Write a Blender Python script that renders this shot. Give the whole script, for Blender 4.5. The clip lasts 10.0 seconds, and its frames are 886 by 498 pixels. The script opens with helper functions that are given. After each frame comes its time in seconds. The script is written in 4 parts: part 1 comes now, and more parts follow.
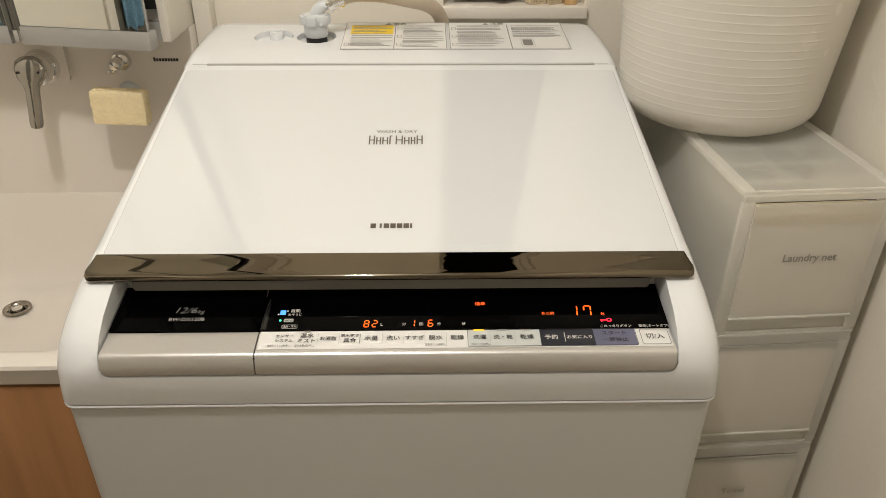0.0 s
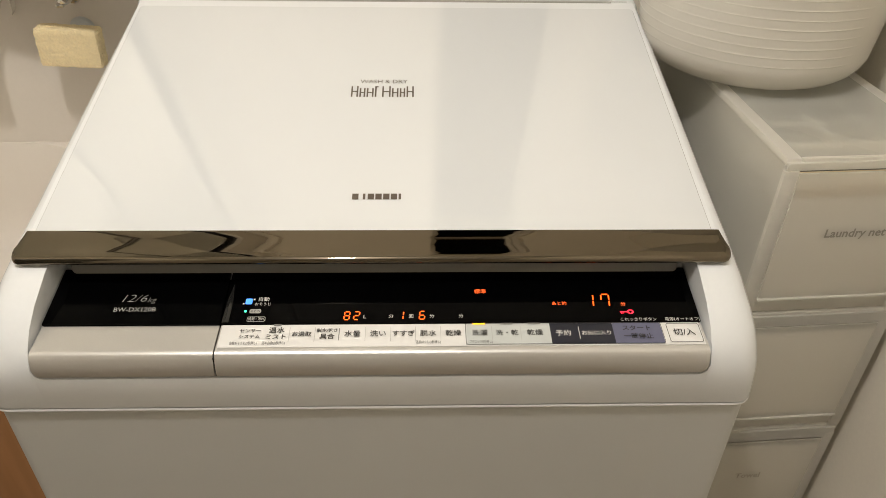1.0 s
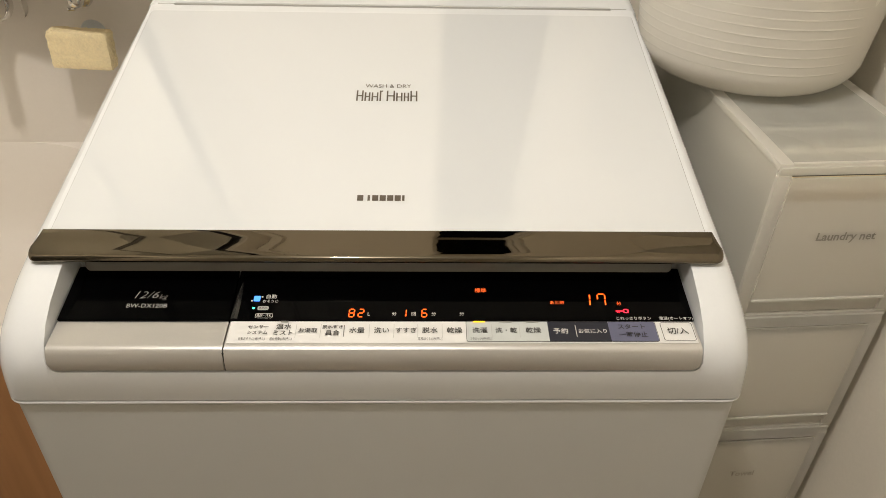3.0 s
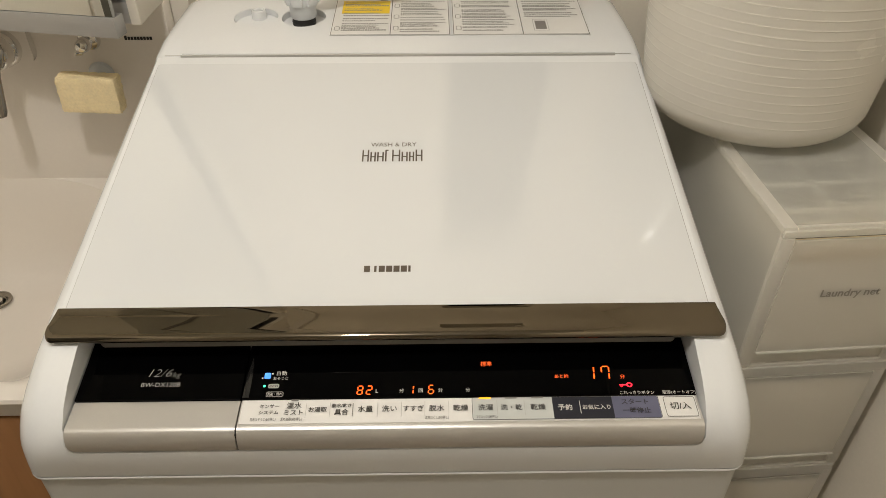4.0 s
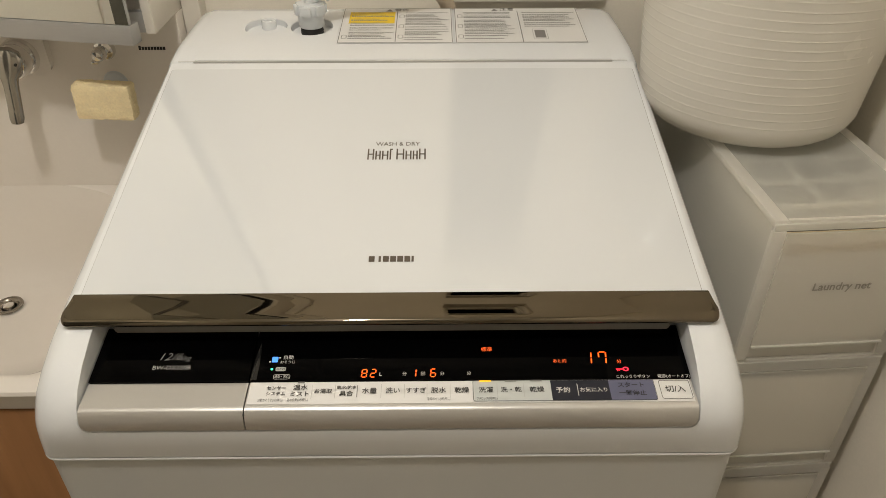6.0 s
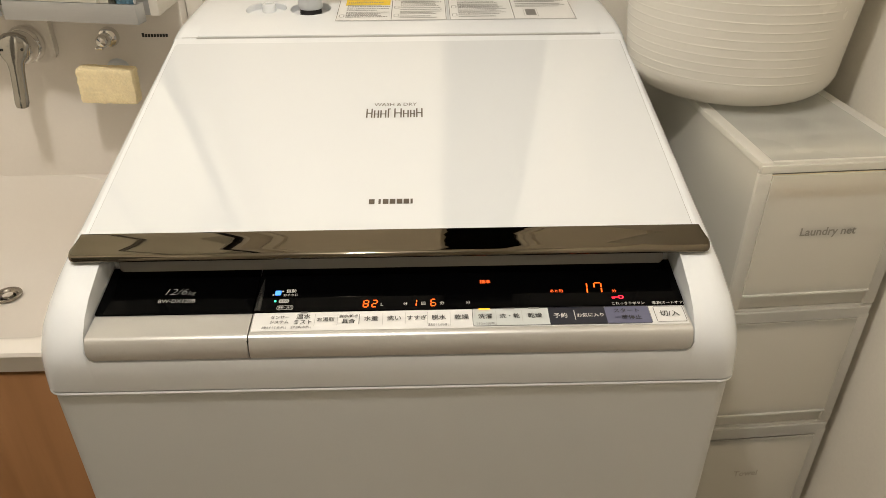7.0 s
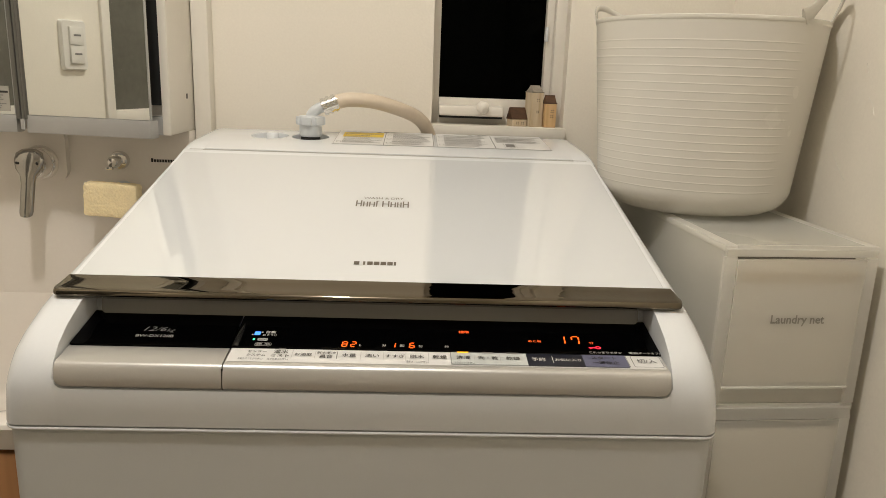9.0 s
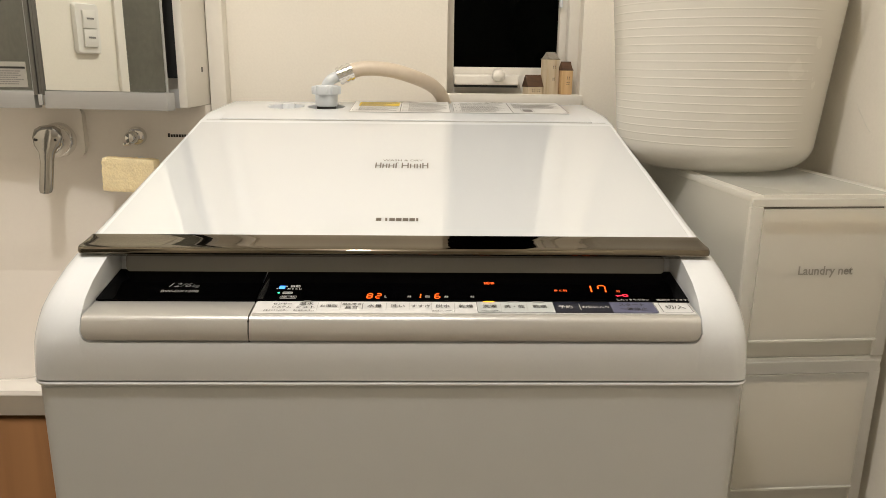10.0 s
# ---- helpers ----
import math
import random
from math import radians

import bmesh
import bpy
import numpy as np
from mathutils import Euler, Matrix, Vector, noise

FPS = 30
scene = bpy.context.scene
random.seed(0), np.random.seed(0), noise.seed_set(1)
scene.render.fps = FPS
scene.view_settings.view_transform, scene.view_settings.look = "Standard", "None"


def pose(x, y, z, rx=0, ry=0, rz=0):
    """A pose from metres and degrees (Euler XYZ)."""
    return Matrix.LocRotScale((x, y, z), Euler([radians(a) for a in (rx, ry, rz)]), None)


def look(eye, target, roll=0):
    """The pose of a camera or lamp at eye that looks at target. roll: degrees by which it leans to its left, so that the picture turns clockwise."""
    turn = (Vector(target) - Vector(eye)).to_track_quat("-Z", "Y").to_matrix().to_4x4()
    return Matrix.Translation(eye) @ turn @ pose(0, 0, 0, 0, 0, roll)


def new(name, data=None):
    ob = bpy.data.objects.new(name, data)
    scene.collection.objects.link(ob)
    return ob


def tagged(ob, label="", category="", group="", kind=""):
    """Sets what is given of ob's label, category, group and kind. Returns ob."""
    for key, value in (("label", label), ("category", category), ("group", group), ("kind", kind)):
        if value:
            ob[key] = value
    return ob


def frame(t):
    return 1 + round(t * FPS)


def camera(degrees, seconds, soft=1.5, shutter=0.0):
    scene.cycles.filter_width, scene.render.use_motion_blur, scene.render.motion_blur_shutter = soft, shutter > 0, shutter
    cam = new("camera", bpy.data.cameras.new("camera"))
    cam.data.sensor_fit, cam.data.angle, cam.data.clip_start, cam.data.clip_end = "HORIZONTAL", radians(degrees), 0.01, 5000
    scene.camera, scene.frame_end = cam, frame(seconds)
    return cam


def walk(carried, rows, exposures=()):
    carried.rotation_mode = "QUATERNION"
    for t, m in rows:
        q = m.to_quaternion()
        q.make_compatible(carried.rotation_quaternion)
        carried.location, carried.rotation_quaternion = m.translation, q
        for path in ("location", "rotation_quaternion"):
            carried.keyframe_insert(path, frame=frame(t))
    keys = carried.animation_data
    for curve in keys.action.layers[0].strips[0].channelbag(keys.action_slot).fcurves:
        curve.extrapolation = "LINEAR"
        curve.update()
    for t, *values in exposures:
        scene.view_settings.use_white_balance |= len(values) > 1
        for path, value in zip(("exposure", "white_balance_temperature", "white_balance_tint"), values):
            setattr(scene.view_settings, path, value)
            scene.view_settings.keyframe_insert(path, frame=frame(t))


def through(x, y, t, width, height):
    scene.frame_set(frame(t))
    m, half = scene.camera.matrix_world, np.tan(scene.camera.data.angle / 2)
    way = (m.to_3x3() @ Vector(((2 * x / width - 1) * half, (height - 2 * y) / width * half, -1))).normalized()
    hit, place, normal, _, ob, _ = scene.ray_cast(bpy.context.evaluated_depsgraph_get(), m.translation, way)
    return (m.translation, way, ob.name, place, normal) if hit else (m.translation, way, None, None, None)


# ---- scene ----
cam = camera(63.0, 10.0, 0.85)
PATH = [
    (0, (0.036, -0.52, 1.317), (0.075, 1.202, 0.301), 0.3),
    (0.5, (0.038, -0.47, 1.302), (0.091, 1.191, 0.189), 0.8),
    (1, (0.036, -0.41, 1.292), (0.098, 1.216, 0.129), 1.1),
    (1.5, (0.03, -0.408, 1.293), (0.079, 1.221, 0.134), 1.3),
    (2, (0.035, -0.41, 1.292), (0.082, 1.207, 0.117), 1.1),
    (2.5, (0.035, -0.424, 1.29), (0.085, 1.202, 0.126), 1.1),
    (3, (0.035, -0.427, 1.303), (0.093, 1.201, 0.143), 1.4),
    (3.2, (0.035, -0.416, 1.324), (0.108, 1.221, 0.177), 1.3),
    (4.3, (0.041, -0.383, 1.381), (0.058, 1.192, 0.148), -0.2),
    (4.5, (0.04, -0.383, 1.38), (0.069, 1.188, 0.143), -0.0),
    (5, (0.04, -0.391, 1.381), (0.077, 1.189, 0.157), 0.4),
    (5.2, (0.044, -0.398, 1.378), (0.077, 1.198, 0.173), 0.3),
    (6.3, (0.036, -0.446, 1.349), (0.050, 1.215, 0.236), -0.1),
    (6.5, (0.031, -0.466, 1.334), (0.054, 1.216, 0.252), -0.5),
    (7, (0.034, -0.495, 1.291), (0.073, 1.207, 0.242), -0.3),
    (7.5, (0.055, -0.533, 1.247), (0.099, 1.253, 0.349), -0.1),
    (8, (0.05, -0.55, 1.217), (0.069, 1.249, 0.344), -0.1),
    (8.5, (0.043, -0.561, 1.196), (0.067, 1.329, 0.543), 0.3),
    (9, (0.035, -0.58, 1.148), (0.12, 1.362, 0.676), 2.1),
    (9.5, (0.031, -0.586, 1.11), (0.048, 1.341, 0.573), 0.1),
    (10, (0.025, -0.584, 1.109), (0.077, 1.353, 0.617), 0.7),
]
walk(cam, [(t, look(eye, target, roll)) for t, eye, target, roll in PATH],
     [(0, -0.08, 6700, 10.3), (1, -0.06, 6700, 10.5), (3, -0.02, 6750, 10.5), (4.3, -0.34, 6800, 10), (5.2, -0.35, 6800, 9.8), (6.5, -0.25, 6800, 10), (7, 0.05, 6820, 10.2), (7.5, 0.01, 6800, 10.6),
      (8.5, 0.10, 6700, 10), (9, -0.12, 6750, 10.3), (9.5, 0.06, 6680, 10.3), (10, 0.13, 6650, 10.6)])

# ---- world and lamps ----
world = bpy.data.worlds.new("night")
scene.world = world
world.use_nodes = True
world.node_tree.nodes["Background"].inputs["Color"].default_value = (0.010, 0.012, 0.016, 1)
world.node_tree.nodes["Background"].inputs["Strength"].default_value = 0.3


def globe_lamp(name, at, radius, watts, colour):
    data = bpy.data.lights.new(name, "POINT")
    data.shadow_soft_size, data.energy, data.color = radius, watts, colour
    ob = new(name, data)
    ob.location = at
    return ob


LAMP = (-0.225, -0.31, 2.29)
GLOW = (1.0, 0.966, 0.918)
globe_lamp("ceiling_lamp", LAMP, 0.050, 17.7, GLOW)
disc = bpy.data.lights.new("ceiling_lamp_lens", "AREA")
disc.shape, disc.size, disc.energy, disc.color = "DISK", 0.10, 5.2, GLOW
new("ceiling_lamp_lens", disc).location = (LAMP[0], LAMP[1], LAMP[2] - 0.055)


# ---- materials ----
def nodes_of(name):
    m = bpy.data.materials.new(name)
    m.use_nodes = True
    return m, m.node_tree.nodes, m.node_tree.links, m.node_tree.nodes["Principled BSDF"]


def surface(name, colour, rough=0.5, metal=0.0, spread=0.06, grain=40.0, bump=0.05, coat=0.0, stain=4.0, stretch=(1, 1, 1), spec=0.5, depth=0.001):
    """A surface that varies at two scales in colour, gloss and relief."""
    m, n, l, b = nodes_of(name)
    co = n.new("ShaderNodeTexCoord")
    mp = n.new("ShaderNodeMapping")
    mp.inputs["Scale"].default_value = stretch
    l.new(co.outputs["Object"], mp.inputs["Vector"])
    fine, broad = n.new("ShaderNodeTexNoise"), n.new("ShaderNodeTexNoise")
    fine.inputs["Scale"].default_value, fine.inputs["Detail"].default_value = grain, 5
    broad.inputs["Scale"].default_value, broad.inputs["Detail"].default_value = stain, 3
    l.new(mp.outputs["Vector"], fine.inputs["Vector"])
    l.new(mp.outputs["Vector"], broad.inputs["Vector"])
    add = n.new("ShaderNodeMath")
    add.operation = "ADD"
    l.new(fine.outputs["Fac"], add.inputs[0])
    l.new(broad.outputs["Fac"], add.inputs[1])
    ramp = n.new("ShaderNodeMapRange")
    ramp.inputs["From Min"].default_value, ramp.inputs["From Max"].default_value = 0.6, 1.4
    ramp.inputs["To Min"].default_value, ramp.inputs["To Max"].default_value = 1 - spread, 1 + spread
    l.new(add.outputs["Value"], ramp.inputs["Value"])
    mul = n.new("ShaderNodeVectorMath")
    mul.operation = "SCALE"
    mul.inputs[0].default_value = colour
    l.new(ramp.outputs["Result"], mul.inputs["Scale"])
    l.new(mul.outputs["Vector"], b.inputs["Base Color"])
    rr = n.new("ShaderNodeMapRange")
    rr.inputs["To Min"].default_value, rr.inputs["To Max"].default_value = max(0.0, rough * 0.85), min(1, rough * 1.15)
    l.new(broad.outputs["Fac"], rr.inputs["Value"])
    l.new(rr.outputs["Result"], b.inputs["Roughness"])
    b.inputs["Metallic"].default_value = metal
    b.inputs["Coat Weight"].default_value = coat
    b.inputs["Coat Roughness"].default_value = 0.03
    b.inputs["Specular IOR Level"].default_value = spec
    if bump:
        bu = n.new("ShaderNodeBump")
        bu.inputs["Strength"].default_value, bu.inputs["Distance"].default_value = bump, depth
        l.new(fine.outputs["Fac"], bu.inputs["Height"])
        l.new(bu.outputs["Normal"], b.inputs["Normal"])
    return m


def wood(name, light, dark, scale=1.0, rough=0.45, axis=2):
    m, n, l, b = nodes_of(name)
    co, mp, no, ra, bu = (n.new(k) for k in ("ShaderNodeTexCoord", "ShaderNodeMapping", "ShaderNodeTexNoise", "ShaderNodeValToRGB", "ShaderNodeBump"))
    s = [60 * scale] * 3
    s[axis] = 4 * scale
    mp.inputs["Scale"].default_value = s
    no.inputs["Scale"].default_value, no.inputs["Detail"].default_value, no.inputs["Distortion"].default_value = 1.0, 6, 0.6
    ra.color_ramp.elements[0].position, ra.color_ramp.elements[1].position = 0.3, 0.7
    ra.color_ramp.elements[0].color, ra.color_ramp.elements[1].color = (*dark, 1), (*light, 1)
    l.new(co.outputs["Object"], mp.inputs["Vector"])
    l.new(mp.outputs["Vector"], no.inputs["Vector"])
    l.new(no.outputs["Fac"], ra.inputs["Fac"])
    l.new(ra.outputs["Color"], b.inputs["Base Color"])
    bu.inputs["Strength"].default_value, bu.inputs["Distance"].default_value = 0.15, 0.0006
    l.new(no.outputs["Fac"], bu.inputs["Height"])
    l.new(bu.outputs["Normal"], b.inputs["Normal"])
    b.inputs["Roughness"].default_value = rough
    return m


def milky(name, colour, clear, rough=0.4, through=0.62):
    """Milky see-through plastic: part plain, part letting light through, a little clear."""
    m, n, l, b = nodes_of(name)
    no, co, mr = n.new("ShaderNodeTexNoise"), n.new("ShaderNodeTexCoord"), n.new("ShaderNodeMapRange")
    no.inputs["Scale"].default_value, no.inputs["Detail"].default_value = 9, 6
    l.new(co.outputs["Object"], no.inputs["Vector"])
    mr.inputs["To Min"].default_value, mr.inputs["To Max"].default_value = rough - 0.1, rough + 0.12
    l.new(no.outputs["Fac"], mr.inputs["Value"])
    l.new(mr.outputs["Result"], b.inputs["Roughness"])
    b.inputs["Base Color"].default_value = (*colour, 1)
    tl, tp, m1, m2 = n.new("ShaderNodeBsdfTranslucent"), n.new("ShaderNodeBsdfTransparent"), n.new("ShaderNodeMixShader"), n.new("ShaderNodeMixShader")
    tl.inputs["Color"].default_value = (*colour, 1)
    m1.inputs["Fac"].default_value, m2.inputs["Fac"].default_value = through, clear
    l.new(b.outputs["BSDF"], m1.inputs[1])
    l.new(tl.outputs["BSDF"], m1.inputs[2])
    l.new(m1.outputs["Shader"], m2.inputs[1])
    l.new(tp.outputs["BSDF"], m2.inputs[2])
    l.new(m2.outputs["Shader"], n["Material Output"].inputs["Surface"])
    return m


def glow(name, colour, strength):
    m, n, l, b = nodes_of(name)
    b.inputs["Base Color"].default_value = (*colour, 1)
    b.inputs["Emission Color"].default_value = (*colour, 1)
    b.inputs["Emission Strength"].default_value = strength
    return m


def flat_ink(name, colour, rough=0.5):
    return surface(name, colour, rough, spread=0.03, grain=300, bump=0)


WALLPAPER = surface("wallpaper", (0.86, 0.81, 0.715), 0.75, spread=0.03, grain=260, bump=0.12, stain=3, spec=0.25, depth=0.0012)
PAINT = surface("white_paint", (0.80, 0.76, 0.685), 0.4, spread=0.02, grain=120, bump=0.05)
CEILING = surface("ceiling_paper", (0.80, 0.79, 0.76), 0.8, spread=0.03, grain=200, bump=0.4)
FLOORWOOD = wood("floor_wood", (0.34, 0.27, 0.19), (0.25, 0.19, 0.125), 0.6, 0.35, axis=1)
CABWOOD = wood("vanity_wood", (0.47, 0.235, 0.10), (0.32, 0.150, 0.060), 0.4, 0.5, axis=2)
GREYPANEL = surface("frosted_panel", (0.125, 0.12, 0.10), 0.35, spread=0.18, grain=60, bump=0.3, stain=7)
SHELL = surface("white_appliance_plastic", (0.775, 0.795, 0.81), 0.22, spread=0.012, grain=300, bump=0.02, stain=2, coat=0.25)
# Greyer paint than the cover, base lowered further for shade on its front.
STEEL = surface("painted_steel_dimmed", (0.575, 0.58, 0.562), 0.38, spread=0.012, grain=500, bump=0.06, stain=2)
GLASSTOP = surface("white_backed_glass", (0.72, 0.742, 0.755), 0.035, spread=0.008, grain=3, bump=0, stain=1.5, coat=0.6, spec=0.7)
SMOKE = surface("smoked_chrome", (0.146, 0.122, 0.089), 0.03, 1.0, spread=0.06, grain=30, bump=0.012, stain=9)
CHROME = surface("chrome", (0.78, 0.77, 0.75), 0.07, 1.0, spread=0.03, grain=60, bump=0.02)
DARKCHROME = surface("dark_drain_metal", (0.34, 0.31, 0.27), 0.16, 1.0, spread=0.12, grain=90, bump=0.05)
SATINCHROME = surface("satin_chrome", (0.42, 0.405, 0.38), 0.11, 1.0, spread=0.05, grain=80, bump=0.03)
SILVER = surface("silver_paint", (0.60, 0.588, 0.565), 0.30, 0.65, spread=0.03, grain=900, bump=0.04)
PALESILVER = surface("pale_silver_paint", (0.82, 0.815, 0.80), 0.36, 0.18, spread=0.02, grain=900, bump=0.03)
SATIN = surface("satin_grey_plastic", (0.37, 0.355, 0.33), 0.40, 0.2, spread=0.03, grain=700, bump=0.05)
BLACK = surface("gloss_black_acrylic", (0.0008, 0.0008, 0.0009), 0.05, spread=0.2, grain=20, bump=0, coat=0.0, spec=0.05)
GRIPGREY = surface("dark_grip_plastic", (0.23, 0.22, 0.20), 0.42, 0.2, spread=0.04, grain=700, bump=0.05)
RIBGLOSS = surface("smoky_clear_rib", (0.014, 0.014, 0.0135), 0.16, spread=0.1, grain=40, bump=0, spec=0.5)
HINGEGREY = surface("pale_hinge_shade", (0.52, 0.51, 0.49), 0.5, spread=0.05, bump=0)
SHADEGREY = surface("faint_print_and_slit_shade", (0.36, 0.34, 0.31), 0.6, spread=0.1, bump=0)
GASKETSHADE = surface("gasket_and_slit_shade", (0.15, 0.14, 0.12), 0.6, spread=0.1, bump=0)
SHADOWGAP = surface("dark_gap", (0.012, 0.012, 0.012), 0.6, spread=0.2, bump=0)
ACRYLIC = surface("vanity_acrylic", (0.82, 0.77, 0.705), 0.22, spread=0.015, grain=200, bump=0.02, coat=0.2)
PORCELAIN = surface("basin_resin", (0.82, 0.77, 0.705), 0.16, spread=0.012, grain=150, bump=0.0, coat=0.35)
ALU = surface("brushed_aluminium", (0.50, 0.50, 0.495), 0.52, 0.6, spread=0.04, grain=200, bump=0.06, stretch=(0.1, 1, 6))
DARKALU = surface("dark_anodised_edge", (0.20, 0.195, 0.18), 0.4, 0.6, spread=0.06, grain=200, bump=0.05, stretch=(1, 1, 0.1))
MIRROR = surface("mirror_silver", (0.82, 0.84, 0.82), 0.012, 1.0, spread=0.01, grain=8, bump=0)
PPBODY = milky("milky_drawer_plastic", (0.95, 0.94, 0.90), 0.24)
PPTOP = milky("clear_lid_plastic", (0.905, 0.91, 0.875), 0.48, 0.3)
PPEDGE = milky("thick_milky_plastic", (0.94, 0.925, 0.885), 0.14)
PPFRONT = milky("milky_front_plastic", (0.94, 0.925, 0.88), 0.44, 0.45)
TUB = milky("soft_white_polyethylene", (0.88, 0.855, 0.79), 0.0, 0.22, through=0.30)
PAPER = surface("white_card", (0.80, 0.775, 0.71), 0.7, spread=0.02, grain=400, bump=0.05)
BEIGECARD = surface("beige_cloth", (0.66, 0.56, 0.40), 0.9, spread=0.08, grain=300, bump=0.4)
BLUECLOTH = surface("blue_terry_cloth", (0.15, 0.29, 0.41), 0.95, spread=0.25, grain=180, bump=0.5, stain=30)
SPONGE = surface("yellow_sponge", (0.95, 0.80, 0.50), 0.95, spread=0.09, grain=320, bump=0.7, stain=70, depth=0.002)
HOSE = surface("beige_rubber_hose", (0.66, 0.56, 0.44), 0.42, spread=0.04, grain=120, bump=0.1)
NYLON = surface("pale_grey_nylon", (0.66, 0.69, 0.71), 0.35, spread=0.02, grain=200, bump=0.03)
STICKER = surface("white_sticker", (0.79, 0.785, 0.77), 0.4, spread=0.01, grain=300, bump=0)
NOTICE = surface("dull_notice_film", (0.40, 0.38, 0.335), 0.5, spread=0.04, grain=200, bump=0)
SWITCHWHITE = surface("warm_white_switch_plastic", (0.80, 0.775, 0.72), 0.3, spread=0.015, grain=200, bump=0.02)
YELLOW = flat_ink("yellow_ink", (0.85, 0.60, 0.02))
INK = flat_ink("dark_ink", (0.022, 0.020, 0.019))
GREYINK = flat_ink("grey_ink", (0.22, 0.21, 0.20))
NETINK = flat_ink("faded_grey_print", (0.26, 0.245, 0.225))
PRINTINK = flat_ink("small_print_ink", (0.28, 0.27, 0.26))
BROWNINK = flat_ink("bronze_ink", (0.10, 0.08, 0.06), 0.3)
WHITEINK = flat_ink("white_ink", (0.72, 0.70, 0.66))
SILVERINK = flat_ink("silver_ink", (0.42, 0.41, 0.39), 0.35)
DIMINK = flat_ink("dim_silver_ink", (0.25, 0.245, 0.235), 0.35)
NAVY = surface("navy_key", (0.010, 0.012, 0.024), 0.3, spread=0.05, bump=0.02)
BLUEKEY = surface("grey_blue_key", (0.125, 0.13, 0.205), 0.35, spread=0.05, bump=0.02)
PALEKEY = surface("pale_green_grey_key", (0.55, 0.575, 0.56), 0.38, spread=0.02, bump=0.02)
ORANGE = glow("orange_segments", (1.0, 0.115, 0.008), 1.9)
DIMORANGE = glow("dim_orange_segments", (1.0, 0.13, 0.02), 1.1)
REDLED = glow("red_led", (1.0, 0.02, 0.05), 2.0)
BLUELED = glow("blue_led", (0.06, 0.27, 0.95), 1.25)
AMBERLED = glow("amber_led", (1.0, 0.50, 0.02), 1.1)
GREENLED = glow("green_led", (0.05, 1.0, 0.5), 1.5)
TOYWOOD = wood("toy_pine", (0.72, 0.50, 0.27), (0.56, 0.34, 0.15), 2.0, 0.6)
TOYPALE = wood("toy_whitewash", (0.68, 0.58, 0.43), (0.52, 0.40, 0.25), 2.0, 0.7)
TOYROOF = wood("toy_dark_roof", (0.11, 0.050, 0.020), (0.05, 0.022, 0.010), 2.0, 0.6, axis=0)
TOYGREY = wood("toy_grey_roof", (0.34, 0.30, 0.25), (0.22, 0.19, 0.15), 2.0, 0.7, axis=0)
NIGHTGLASS = surface("window_glass_at_night", (0.0004, 0.0006, 0.0005), 0.05, spread=0.1, grain=5, bump=0, spec=0.03)


# ---- mesh helpers ----
def mesh_of(name, bm, material, smooth=True):
    me = bpy.data.meshes.new(name)
    bmesh.ops.recalc_face_normals(bm, faces=bm.faces)
    bm.to_mesh(me)
    bm.free()
    me.materials.append(material)
    if smooth:
        me.polygons.foreach_set("use_smooth", [True] * len(me.polygons))
        me.set_sharp_from_angle(angle=radians(38))
    return me


def part(name, bm, material, parent=None, label="", smooth=True):
    ob = new(name, mesh_of(name, bm, material, smooth))
    if parent is not None:
        ob.parent = parent
        ob.matrix_parent_inverse = parent.matrix_world.inverted()
    if label:
        ob["label"] = label
    return ob


def thing(name, at, label, category, group="", kind=""):
    ob = new(name)
    ob.empty_display_size = 0.05
    ob.location = at
    bpy.context.view_layer.update()
    return tagged(ob, label, category, group, kind)


def solid(name, bm, material, label, category, group="", kind="", smooth=True):
    return tagged(part(name, bm, material, smooth=smooth), label, category, group, kind)


def box(x0, x1, y0, y1, z0, z1, bevel=0.0, seg=2, bm=None):
    b = bmesh.new()
    bmesh.ops.create_cube(b, size=1, matrix=Matrix.LocRotScale(((x0 + x1) / 2, (y0 + y1) / 2, (z0 + z1) / 2), None, (x1 - x0, y1 - y0, z1 - z0)))
    if bevel:
        bmesh.ops.bevel(b, geom=b.edges[:], offset=bevel, segments=seg, affect="EDGES", profile=0.6)
    return join(bm, b)


def join(bm, extra):
    if bm is None:
        return extra
    me = bpy.data.meshes.new("scrap")
    extra.to_mesh(me)
    extra.free()
    bm.from_mesh(me)
    bpy.data.meshes.remove(me)
    return bm


def loft(rings, close=True, cap=True, bm=None):
    """Skin over rings of points that all have the same count."""
    b = bm or bmesh.new()
    vs = [[b.verts.new(p) for p in r] for r in rings]
    n = len(vs[0])
    for a, c in zip(vs, vs[1:]):
        for i in range(n if close else n - 1):
            j = (i + 1) % n
            b.faces.new((a[i], a[j], c[j], c[i]))
    if cap and close:
        b.faces.new(vs[0][::-1])
        b.faces.new(vs[-1])
    return b


def lathe(profile, m=Matrix(), steps=32, cap=False, bm=None):
    return loft([[m @ Vector((r * math.cos(2 * math.pi * k / steps), r * math.sin(2 * math.pi * k / steps), z)) for k in range(steps)] for r, z in profile], True, cap, bm)


def rounded_rect(x0, x1, y0, y1, r, seg=6):
    pts = []
    for cx, cy, a0 in ((x1 - r, y1 - r, 0), (x0 + r, y1 - r, 90), (x0 + r, y0 + r, 180), (x1 - r, y0 + r, 270)):
        for k in range(seg + 1):
            a = radians(a0 + 90 * k / seg)
            pts.append((cx + r * math.cos(a), cy + r * math.sin(a)))
    return pts


